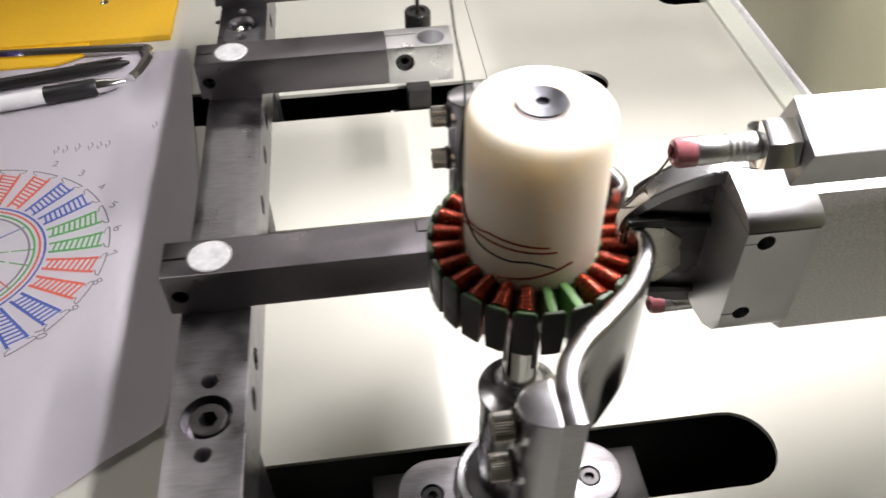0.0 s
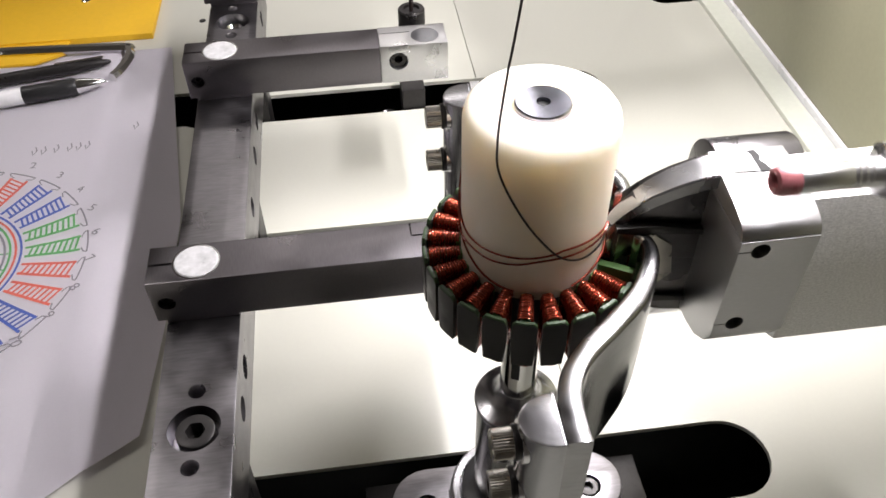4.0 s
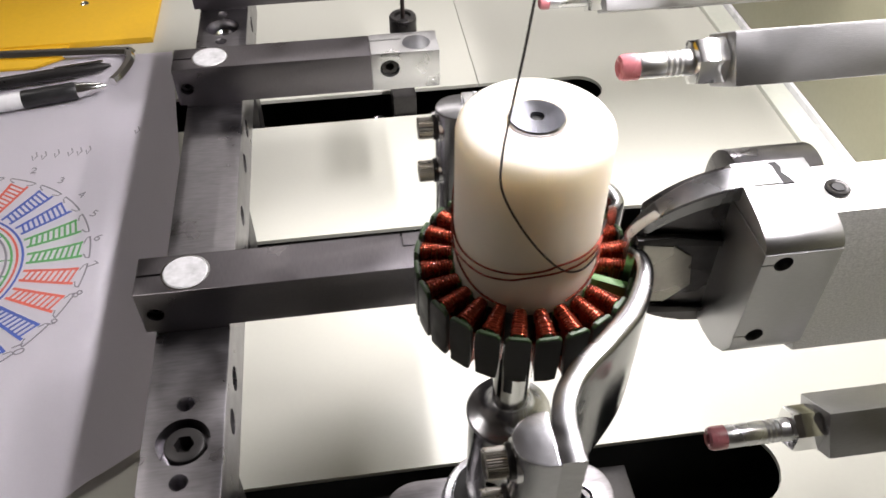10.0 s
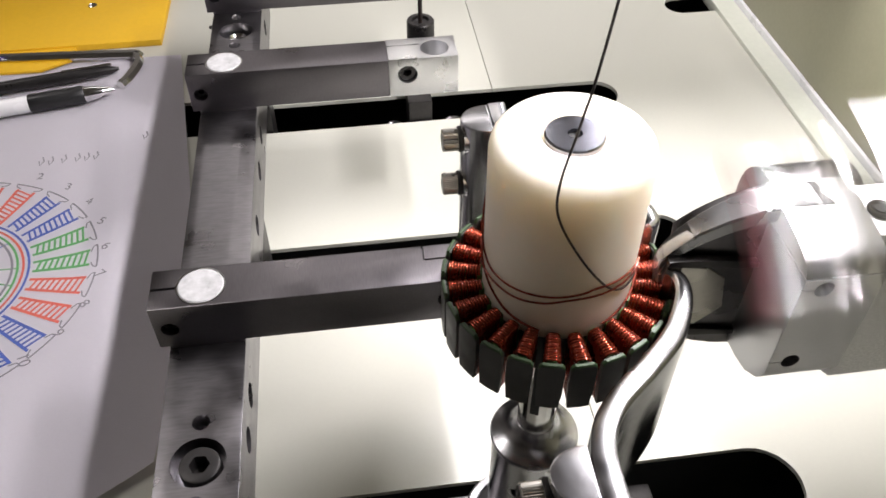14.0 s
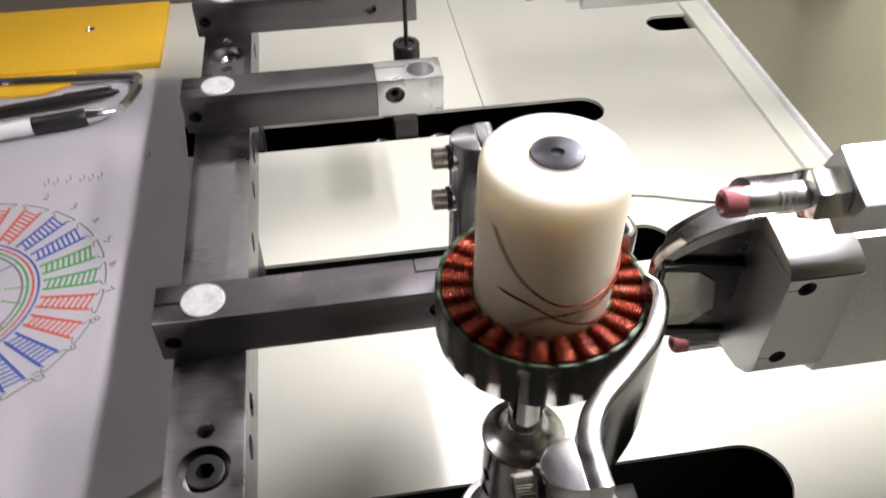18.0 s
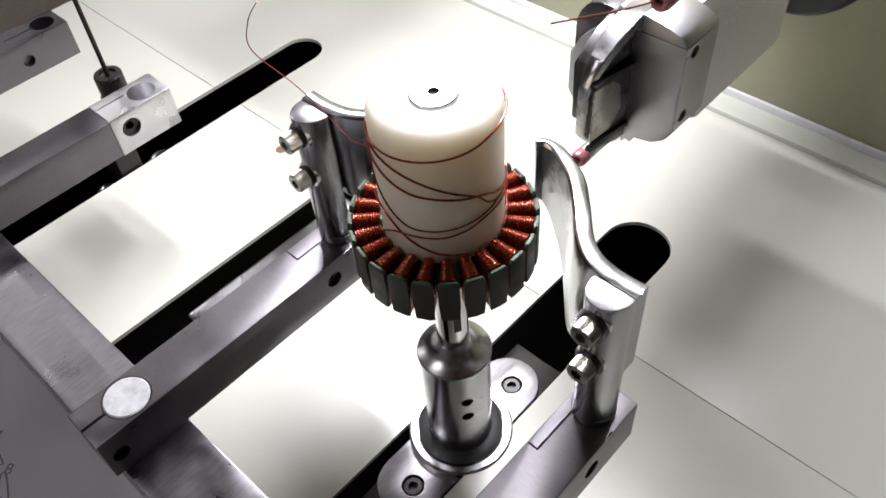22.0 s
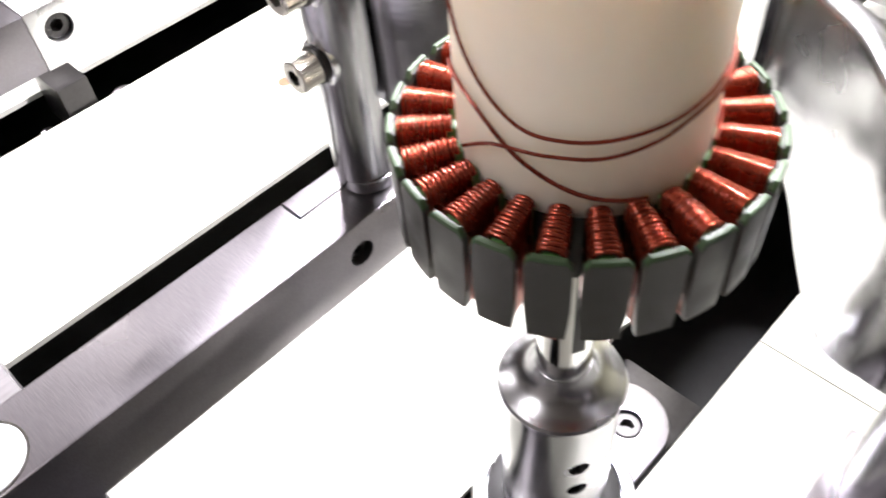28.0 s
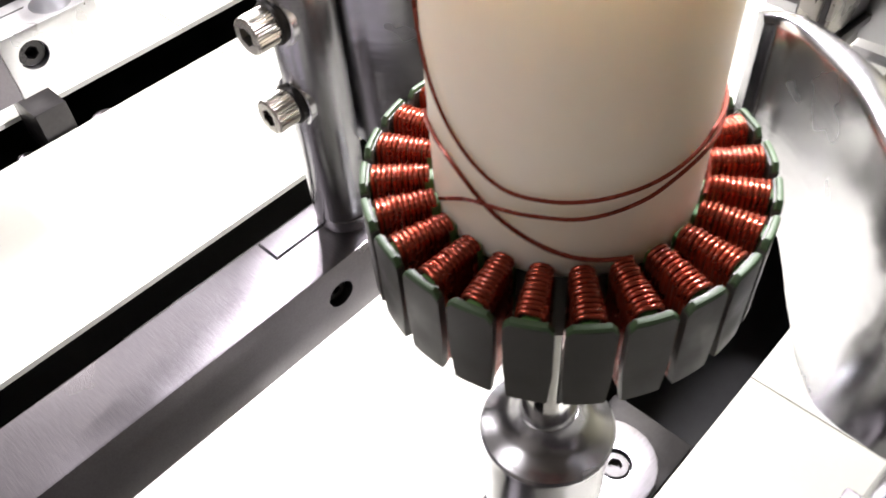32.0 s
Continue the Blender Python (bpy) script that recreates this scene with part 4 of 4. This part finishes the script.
def paper_height(x, y):
    """The sheet lies flat and curls up a little towards its right edge and its near corner."""
    e = max(0.0, (x + 70) / 46)
    c = max(0.0, (-12 - y) / 40) * max(0.0, (x + 90) / 60)
    fold = 1.6 * math.exp(-((x + 66 + 0.12 * y) / 9) ** 2)
    return PAPER_Z + 3.5 * e * e + 9 * c * c + fold + 0.5 * math.sin(x * 0.06) * math.sin(y * 0.05)


def paper_place(u, v):
    """u across and v up the sheet, 0 to 1."""
    level = -50 + 350 * v
    right = -33 - 0.12 * max(0.0, level - 100) - 0.06 * max(0.0, 30 - level)
    x = -345 + (right + 345) * u
    low = -224 + 193 * u
    y = low + (300 - low) * v
    return x, y


bm = fresh()
grid = []
for i in range(41):
    col = []
    for j in range(49):
        x, y = paper_place(i / 40, j / 48)
        col.append(bm.verts.new((x, y, paper_height(x, y))))
    grid.append(col)
for i in range(40):
    for j in range(48):
        bm.faces.new((grid[i][j], grid[i + 1][j], grid[i + 1][j + 1], grid[i][j + 1]))
bmesh.ops.solidify(bm, geom=bm.faces[:], thickness=0.25)
part("sheet", bm, PAPER, sheet)

DC = (-163.0, 92.0)


def stroke(bm, pts, w=0.8):
    """A pen line on the sheet."""
    pts = [Vector((p[0], p[1], 0)) for p in pts]
    last = None
    for k, p in enumerate(pts):
        d = (pts[min(k + 1, len(pts) - 1)] - pts[max(k - 1, 0)]).normalized()
        n = Vector((-d.y, d.x, 0)) * w / 2
        pair = [bm.verts.new((q.x, q.y, paper_height(q.x, q.y) + 0.18)) for q in (p - n, p + n)]
        if last:
            bm.faces.new((last[0], pair[0], pair[1], last[1]))
        last = pair


def polar(r, a):
    return DC[0] + r * math.cos(radians(a)), DC[1] + r * math.sin(radians(a))


inks = {"red": (fresh(), INK_RED), "blue": (fresh(), INK_BLUE), "green": (fresh(), INK_GREEN), "grey": (fresh(), INK_GREY)}
order = ["red", "red", "blue", "blue", "green", "green"]
for k in range(24):
    a = 82 - 15 * k
    ink = inks[order[k % 6]][0]
    for s in (-4.0, 4.0):
        stroke(ink, [polar(48 + (77 - 48) * t / 4, a + s) for t in range(5)], 1.7)
    for t in range(9):
        r = 50 + t * 3.0
        stroke(ink, [polar(r, a - 4.3), polar(r + 2.2, a + 4.3)], 1.2)
    stroke(inks["grey"][0], [polar(81, a - 6 + 2 * t) for t in range(7)], 0.9)
    stroke(inks["grey"][0], [polar(77.5, a - 3), polar(79, a - 5.5), polar(81, a - 6)], 0.7)
    stroke(inks["grey"][0], [polar(77.5, a + 3), polar(79, a + 5.5), polar(81, a + 6)], 0.7)
for r, key in ((46, "blue"), (43.2, "red"), (40.3, "green"), (37.5, "grey")):
    stroke(inks[key][0], [polar(r, 6 * t) for t in range(61)], 1.3)
for key, a in (("blue", 40), ("green", 8), ("red", -35), ("green", -10)):
    stroke(inks[key][0], [polar(10, a + 30), polar(41, a)], 0.9)
for key in inks:
    part("diagram_" + key, inks[key][0], inks[key][1], sheet, key + " pen lines of the diagram")


def numeral(text, x, y, size, turn, name="numeral"):
    curve = bpy.data.curves.new(name, "FONT")
    curve.body, curve.size, curve.align_x, curve.align_y = text, size / 1000, "CENTER", "CENTER"
    tmp = new("tmp", curve)
    bpy.context.view_layer.update()
    data = bpy.data.meshes.new_from_object(tmp.evaluated_get(bpy.context.evaluated_depsgraph_get()))
    bpy.data.objects.remove(tmp)
    data.materials.append(INK_GREY)
    ob = new(name, data)
    ob.parent = sheet
    b = BASE[sheet]
    ob.matrix_basis = pose((x - b.x) / 1000, (y - b.y) / 1000, (paper_height(x, y) + 0.5 - b.z) / 1000, 0, 0, turn)
    BASE[ob] = b
    return ob


for k in range(2, 11):
    x, y = polar(90 - 1.2 * (k - 2), 66.6 - 14 * (k - 2))
    numeral(str(k), x, y, 8, -20 - 8 * (k - 4))

# faint unreadable pencil marks above the diagram
for x0, y0, n in ((-130, 189, 2), (-117, 190, 1), (-109, 190, 3), (-71, 208, 1)):
    for k in range(n):
        bm = fresh()
        x = x0 + 5.5 * k
        stroke(bm, [(x - 1.2, y0 + 0.5), (x, y0 - 4), (x + 1.8, y0), (x + 0.5, y0 + 4)], 0.9)
        part("pencil_mark", bm, INK_FAINT, sheet, "faint pencil mark")

pen = thing("pen", -140, 247, PLATE, "white ballpoint pen with a black grip and steel tip", "pen")
d = Vector((70, 13, 0)).normalized()
o = Vector((-146, 243, PLATE + 7.2))
bm = fresh()
turned(bm, o - d * 120, d, [(0, 4.5), (2, 5.4), (120, 5.6)], 28)
part("barrel", bm, WHITE_PLASTIC, pen)
bm = fresh()
turned(bm, o, d, [(0, 5.7), (1, 6.1), (8, 5.9), (16, 6.1), (24, 5.9), (32, 6.0), (34, 5.2)], 28)
part("grip", bm, BLACK_PLASTIC, pen)
bm = fresh()
turned(bm, o + d * 34, d, [(0, 4.9), (6, 4.4), (16, 2.0), (18, 0.9), (19, 0.5)], 28)
part("tip", bm, CHROME, pen, "steel writing tip")

key_tool = thing("hex_key", -140, 300, PLATE, "long bent steel hexagon key", "tool")
bm = fresh()
tube(bm, smooth_path([(-330, 312, PLATE + 5), (-200, 306, PLATE + 5), (-96, 299, PLATE + 5), (-86, 295, PLATE + 5), (-84, 284, PLATE + 5), (-88, 268, PLATE + 5), (-92, 260, PLATE + 5)], 6), 3.4, 6)
part("shank", bm, CHROME, key_tool)
pen2 = thing("pencil", -150, 262, PLATE, "dark grey mechanical pencil with a bright clip", "pencil")
bm = fresh()
d2 = Vector((96, 18, 0)).normalized()
o2 = Vector((-190, 262, PLATE + 6))
turned(bm, o2 - d2 * 60, d2, [(0, 4.0), (130, 4.2), (150, 2.8), (156, 1.0)], 20)
part("barrel", bm, BLACK_OXIDE, pen2)
bm = fresh()
rod(bm, o2 + d2 * 60 + Vector((0, 0, 4.6)), o2 + d2 * 92 + Vector((0, 0, 4.2)), 0.9, 10)
part("clip", bm, CHROME, pen2)
holder = thing("screwdriver", -195, 275, PLATE, "screwdriver handle of violet plastic lying on the sheet", "screwdriver")
bm = fresh()
d3 = Vector((1, 0.12, 0)).normalized()
turned(bm, Vector((-330, 264, PLATE + 14)), d3, [(0, 11), (4, 13), (126, 13), (140, 9), (143, 5)], 12)
part("handle", bm, PURPLE, holder)
bm = fresh()
turned(bm, Vector((-187, 281.2, PLATE + 14)), d3, [(0, 4), (4, 3.6)], 16)
part("ferrule", bm, CHROME, holder)
board = thing("yellow_tray", -200, 370, PLATE, "yellow plastic tray on the machine plate", "tray")
bm = fresh()
box(bm, -330, -72, 316, 412, PLATE + 0.1, PLATE + 5, 0.6)
part("body", bm, YELLOW, board)
part("lip", prism(fresh(), [(-330, 290), (-150, 289), (-131, 300), (-131, 315.9), (-330, 315.9)], "z", PLATE + 1.4, PLATE + 3.6, 0.3), YELLOW, board)
bm = fresh()
turned(bm, (-128, 372, PLATE + 5), (0, 0, 1), [(0, 3.2), (1, 3.2), (1.5, 2.4), (0.8, 0)], 20)
part("stud", bm, CHROME, board)
stud = thing("plate_screw", -38, 337, PLATE, "small dark screw sunk in the plate", "screw")
bm = fresh()
turned(bm, (-38, 337, PLATE - 0.5), (0, 0, 1), [(0, 2.4), (1.0, 2.4), (1.2, 2.0), (0.7, 0)], 20)
part("head", bm, BLACK_OXIDE, stud)

for x, y in ((141.7, 142.6), (252.7, 376.5)):
    plate_plug = thing("plate_plug", x, y, PLATE, "small brown plug in the machine plate", "plug", "plugs in the machine plate")
    part("head", turned(fresh(), (x, y, PLATE - 0.3), (0, 0, 1), [(0, 3.4), (0.5, 3.4), (0.7, 2.8), (0.5, 0)], 24), SCRAP, plate_plug)

# ---- wires ----
def on_sleeve(a, z, r=21.2):
    return AX + r * math.cos(radians(a)), AXIS_Y + r * math.sin(radians(a)), z


feed_wire = carried(thing("hanging_wire", AX, AXIS_Y, 92, "dark wire that hangs from above to the stator", "wire"))
part("strand", tube(fresh(), smooth_path([(140, -93, 420), (121, -95, 280), (106.5, -96.5, 175), (103.5, -95.5, 152), on_sleeve(-128, 133, 21.6), on_sleeve(-126, 122), on_sleeve(-107, 108.5), on_sleeve(-84, 96.5),
                                          on_sleeve(-64, 91.6), on_sleeve(-41, 90.5), on_sleeve(-22, 91), on_sleeve(-5, 91, 24)], 8), 0.31, 8), WIRE_DARK, feed_wire)

upper_wire = thing("wound_wire", AX, AXIS_Y, 100, "loose copper wires wound round the upper sleeve", "wire")
part("strand", helix([(-70, 101), (-141, 99), (-169, 107), (-221, 116), (-277, 121), (-330, 124)], 21.15, 0.36), WIRE, upper_wire)
part("strand", helix([(-90, 99), (-138, 101.8), (-158, 105.3), (-196, 108.4), (-228, 110.5), (-285, 118)], 21.2, 0.36), WIRE, upper_wire)
quarter = Matrix.Rotation(radians(-60), 3, "Z")
tail = [Vector((AX, AXIS_Y, 0)) + quarter @ (Vector(p) - Vector((68.6, AXIS_Y, 0))) for p in ((49.5, -66, 119), (50, -57, 116), (58, -37, 109), (60, -19, 112), (60, 4, 117), (61, 3, 128), (63, -2, 136))]
part("strand", tube(fresh(), smooth_path(tail, 8), 0.2, 6), WIRE, upper_wire, "free end of the copper wire")
top_wire = thing("wound_wire", AX, AXIS_Y, 118, "single copper wire wound round the sleeve's upper end", "wire")
part("strand", helix([(-90, 127), (-141, 126.5), (-168, 124.6), (-202, 123.2), (-241, 122), (-285, 121)], 21.1, 0.36), WIRE, top_wire)

TIP = (146.5, FLY_Y - NOZZLE_R * math.sin(radians(21.5)), FLY_Z + NOZZLE_R * math.cos(radians(21.5)))     # nozzle eye while the flyer rests
nozzle_wire = thing("nozzle_wire", *TIP, "thin copper wire from the nozzle to the stator", "wire")
part("strand", tube(fresh(), smooth_path([TIP, (148, -98, 124), (147.5, -90, 110), (147, -83, 98), (146.5, -77, 91)], 8), 0.32, 6), WIRE_DARK, nozzle_wire)
free_wire = thing("free_wire", *TIP, "thin copper wire end sticking out of the nozzle", "wire")
part("strand", tube(fresh(), smooth_path([(TIP[0] + 3, TIP[1], TIP[2]), (144, -94, 126), (143, -78, 114), (143, -62, 101)], 8), 0.3, 6), WIRE_DARK, free_wire)
loose_wire = thing("loose_wire", *TIP, "thin cut wire end sticking straight out of the nozzle", "wire")
part("strand", tube(fresh(), smooth_path([(TIP[0] + 3, TIP[1], TIP[2]), (143, -95, 131.5), (133, -83, 131.5), (127, -74, 131)], 8), 0.3, 6), WIRE, loose_wire)
winding_wire = thing("winding_wire", 146.5, FLY_Y, FLY_Z, "thin copper wire that runs from the nozzle to the tooth", "wire")
part("strand", tube(fresh(), smooth_path([(147, FLY_Y, FLY_Z + 56), (147, FLY_Y + 9, FLY_Z + 38), (147, FLY_Y + 18, FLY_Z + 20), (147, FLY_Y + 26.5, FLY_Z + 3.2)], 8), 0.32, 6), WIRE_DARK, winding_wire)
cut_wire = thing("cut_wire", 150, -40, 116, "dark springy wire end behind the sleeve", "wire")
part("strand", tube(fresh(), smooth_path([(91, -40, 113), (111, -40, 118), (128, -42, 119.5), (146, -46, 120.5), (170, -49, 122), (205, -49, 126), (260, -30, 138), (320, 20, 165), (361.6, 60, 190)], 8), 0.35, 6), WIRE_DARK, cut_wire)


# ---- what moves ----
SPIN = [(0, 0), (0.5, 0), (0.78, 60), (17.55, 60), (17.8, 90), (19.2, 400), (19.4, 420), (23.15, 420), (23.3, 450), (23.7, 765), (23.85, 778.5), (32, 778.5)]
INDEX = [(0, 0.5), (21.35, 0.5), (21.45, -0.3), (21.85, -9.2), (22, -9.6), (25.5, -9.6), (27.5, -11.6), (32, -11.6)]
FLY = [(0, 21.5), (1.5, 22), (1.6, 32), (1.7, 46), (1.8, 66), (1.9, 84), (2.0, 102), (2.1, 120), (2.2, 142), (2.3, 160), (2.4, 177),
       (2.5, 193), (3.0, 218), (3.6, 218), (4.3, 196), (4.5, 180), (4.6, 164), (4.7, 146), (4.8, 131), (4.9, 106), (5.0, 72), (6.0, -2010), (7.0, -4120),
       (8.0, -6368), (8.4, -7010), (8.5, -7036), (8.6, -7052), (8.7, -7070), (8.8, -7093), (8.9, -7114), (9.0, -7130), (9.1, -7148), (9.2, -7164), (9.3, -7182),
       (9.4, -7198), (9.5, -7214), (9.6, -7230), (9.7, -7233), (11.42, -7233), (11.5, -7224), (11.6, -7208), (11.7, -7196), (11.8, -7178), (11.9, -7158),
       (12.0, -7140), (12.1, -7080), (13.0, -5070), (14.0, -2850), (16.25, 1960), (16.4, 2120), (16.5, 2142), (16.6, 2160), (16.7, 2172), (16.8, 2180),
       (16.9, 2181.3), (22.15, 2181), (22.3, 2160), (22.4, 2144), (22.5, 2124), (22.6, 2126), (23.75, 2125), (23.85, 2128), (24.0, 2140), (24.2, 2174),
       (24.3, 2196), (24.4, 2212), (24.5, 2218), (25.4, 2219), (26.2, 2160), (32, 2160)]
JAW = [(0, 0), (24.42, 0), (24.55, 17), (25.3, 17), (26, 0), (32, 0)]
GRIP = [(0, 120), (17.5, 120), (18.2, 0), (20.0, 0), (20.3, 30), (21, 120), (22.8, 120), (22.9, -20), (23.0, -70), (23.1, -80), (24.9, -80), (25.0, -76), (25.1, -45), (25.2, -5), (25.3, 10), (25.5, 60), (26, 120), (32, 120)]
FLY_X = [(0, -7.3), (11, -7.8), (18, -7.5), (20, -4.5), (25, -6), (32, -6)]
WINDING = [(0, 0), (1.5, 0), (1.6, 1), (4.8, 1), (5, 0), (32, 0)]
# how far each wire is drawn away upwards, until it comes and after it is gone
AWAY = 330
FEED_LIFT = [(0, 0), (17.5, 0), (17.9, 60), (18.3, AWAY), (32, AWAY)]
FEED_TURN = [(0, -80), (0.48, -80), (0.8, -4), (2, -2), (5, 0), (6, 0), (7, 2.5), (8.6, 2), (9.4, 5), (11, 9), (12.6, 10), (14, 16), (16.6, 30), (32, 30)]
FEED_TILT = [(0, 0), (5, -1.5), (8, 0), (11, -2), (14, 0), (16.6, -14.5), (32, -14.5)]
NOZZLE_IN = [(0, 0), (0.35, 0), (0.5, 1), (32, 1)]
FREE_IN = [(0, 1), (0.35, 1), (0.5, 0), (1.5, 0), (1.65, 1), (16.8, 1), (17.0, 0), (18.6, 0), (19.0, 1), (32, 1)]
LOOSE_IN = [(0, 1), (18.6, 1), (19.0, 0), (22.1, 0), (22.3, 1), (32, 1)]
CUT_LIFT = [(0, AWAY), (21.8, AWAY), (22.3, 0), (25.2, 0), (26.5, AWAY), (32, AWAY)]


def times_of(*tables, step=0.0):
    out = {0.0, 32.0}
    for rows in tables:
        for (a, u), (b, v) in zip(rows, rows[1:]):
            out |= {a, b}
            if step and abs(v - u) > 60:
                n = int(abs(v - u) / 60) + 1
                out |= {a + (b - a) * k / n for k in range(n)}
    seen, done = set(), []
    for t in sorted(out):
        if frame(t) not in seen:
            seen.add(frame(t))
            done.append(t)
    return done


def motions():
    for ob in MOVING:
        b = BASE[ob]
        if ob is feed_wire:
            continue
        walk(ob, [(t, pose((b.x + s) / 1000, b.y / 1000, b.z / 1000)) for t, s in SLIDE])
    b = BASE[spindle]
    walk(spindle, [(t, pose((b.x + blend(SLIDE, t) + blend(INDEX, t)) / 1000, b.y / 1000, b.z / 1000)) for t in times_of(SLIDE, INDEX)])
    lifts = {upper_wire: [(0, 300), (17.7, 300), (18.6, 0), (23.2, 0), (23.7, 300), (32, 300)], top_wire: [(0, 300), (17.8, 300), (18.8, 0), (24.5, 0), (24.85, 300), (32, 300)]}
    for ob in (shaft, stator, sleeve, low_wire, upper_wire, top_wire):
        b = BASE[ob]
        lift = lifts.get(ob, [(0, 0), (32, 0)])
        walk(ob, [(t, pose((b.x + blend(SLIDE, t) + blend(INDEX, t)) / 1000, b.y / 1000, (b.z + blend(SEAT, t) + blend(lift, t)) / 1000, 0, 0, blend(SPIN, t)))
                  for t in times_of(SLIDE, INDEX, SPIN, SEAT, lift, step=1)])
    for k, rows in ((18, [(0, -11.5), (1.9, -11.5), (4.6, 0), (32, 0)]), (17, [(0, -11.5), (11.3, -11.5), (12.6, 0), (32, 0)])):
        ob, a = LATE[k]
        d = Vector((math.cos(radians(a)), math.sin(radians(a)), 0)) / 1000
        walk(ob, [(t, Matrix.Translation(d * s) @ pose(0, 0, 0, 0, 0, a)) for t, s in rows])
    b = BASE[feed_wire]
    walk(feed_wire, [(t, pose((b.x + blend(SLIDE, t)) / 1000, b.y / 1000, (b.z + blend(FEED_LIFT, t)) / 1000, 0, blend(FEED_TILT, t), blend(FEED_TURN, t))) for t in times_of(SLIDE, FEED_LIFT, FEED_TURN, FEED_TILT)])
    # the two short wires are drawn into the head when they are not out
    for ob, drawn, drop, swing in ((nozzle_wire, NOZZLE_IN, 35, [(0, 0), (32, 0)]), (free_wire, FREE_IN, 45, [(0, 0), (32, 0)]), (loose_wire, LOOSE_IN, 45, [(0, 0), (20, 0), (21.3, 1), (32, 1)])):
        b = BASE[ob]
        walk(ob, [(t, pose((b.x + blend(FLY_X, t) + 88 * blend(drawn, t)) / 1000, (b.y + 10 * blend(drawn, t)) / 1000, (b.z - drop * blend(drawn, t)) / 1000, 0, 8 * blend(swing, t), 25 * blend(swing, t))) for t in times_of(FLY_X, drawn, swing)])
    # it turns with the flyer while that winds, and lies along the axis inside the head otherwise
    b = BASE[winding_wire]
    rows = []
    for t in times_of(FLY, FLY_X, WINDING, step=1):
        out = blend(WINDING, t)
        rows.append((t, pose((b.x + blend(FLY_X, t) + 60 * (1 - out)) / 1000, b.y / 1000, b.z / 1000, blend(FLY, t)) @ pose(0, 0, 0, 0, 85 * (1 - out), 0)))
    walk(winding_wire, rows)
    b = BASE[cut_wire]
    walk(cut_wire, [(t, pose(b.x / 1000, b.y / 1000, (b.z + blend(CUT_LIFT, t)) / 1000)) for t in times_of(CUT_LIFT)])
    # both stations run together
    for ob in (near_flyer, far_flyer):
        b = BASE[ob]
        walk(ob, [(t, pose((b.x + blend(FLY_X, t)) / 1000, b.y / 1000, b.z / 1000, blend(FLY, t))) for t in times_of(FLY, FLY_X, step=1)])
    b = BASE[gripper]
    walk(gripper, [(t, pose(b.x / 1000, b.y / 1000, (b.z + s) / 1000)) for t, s in GRIP])
    walk(jaw, [(t, pose(0, 0, s / 1000)) for t, s in JAW])


motions()
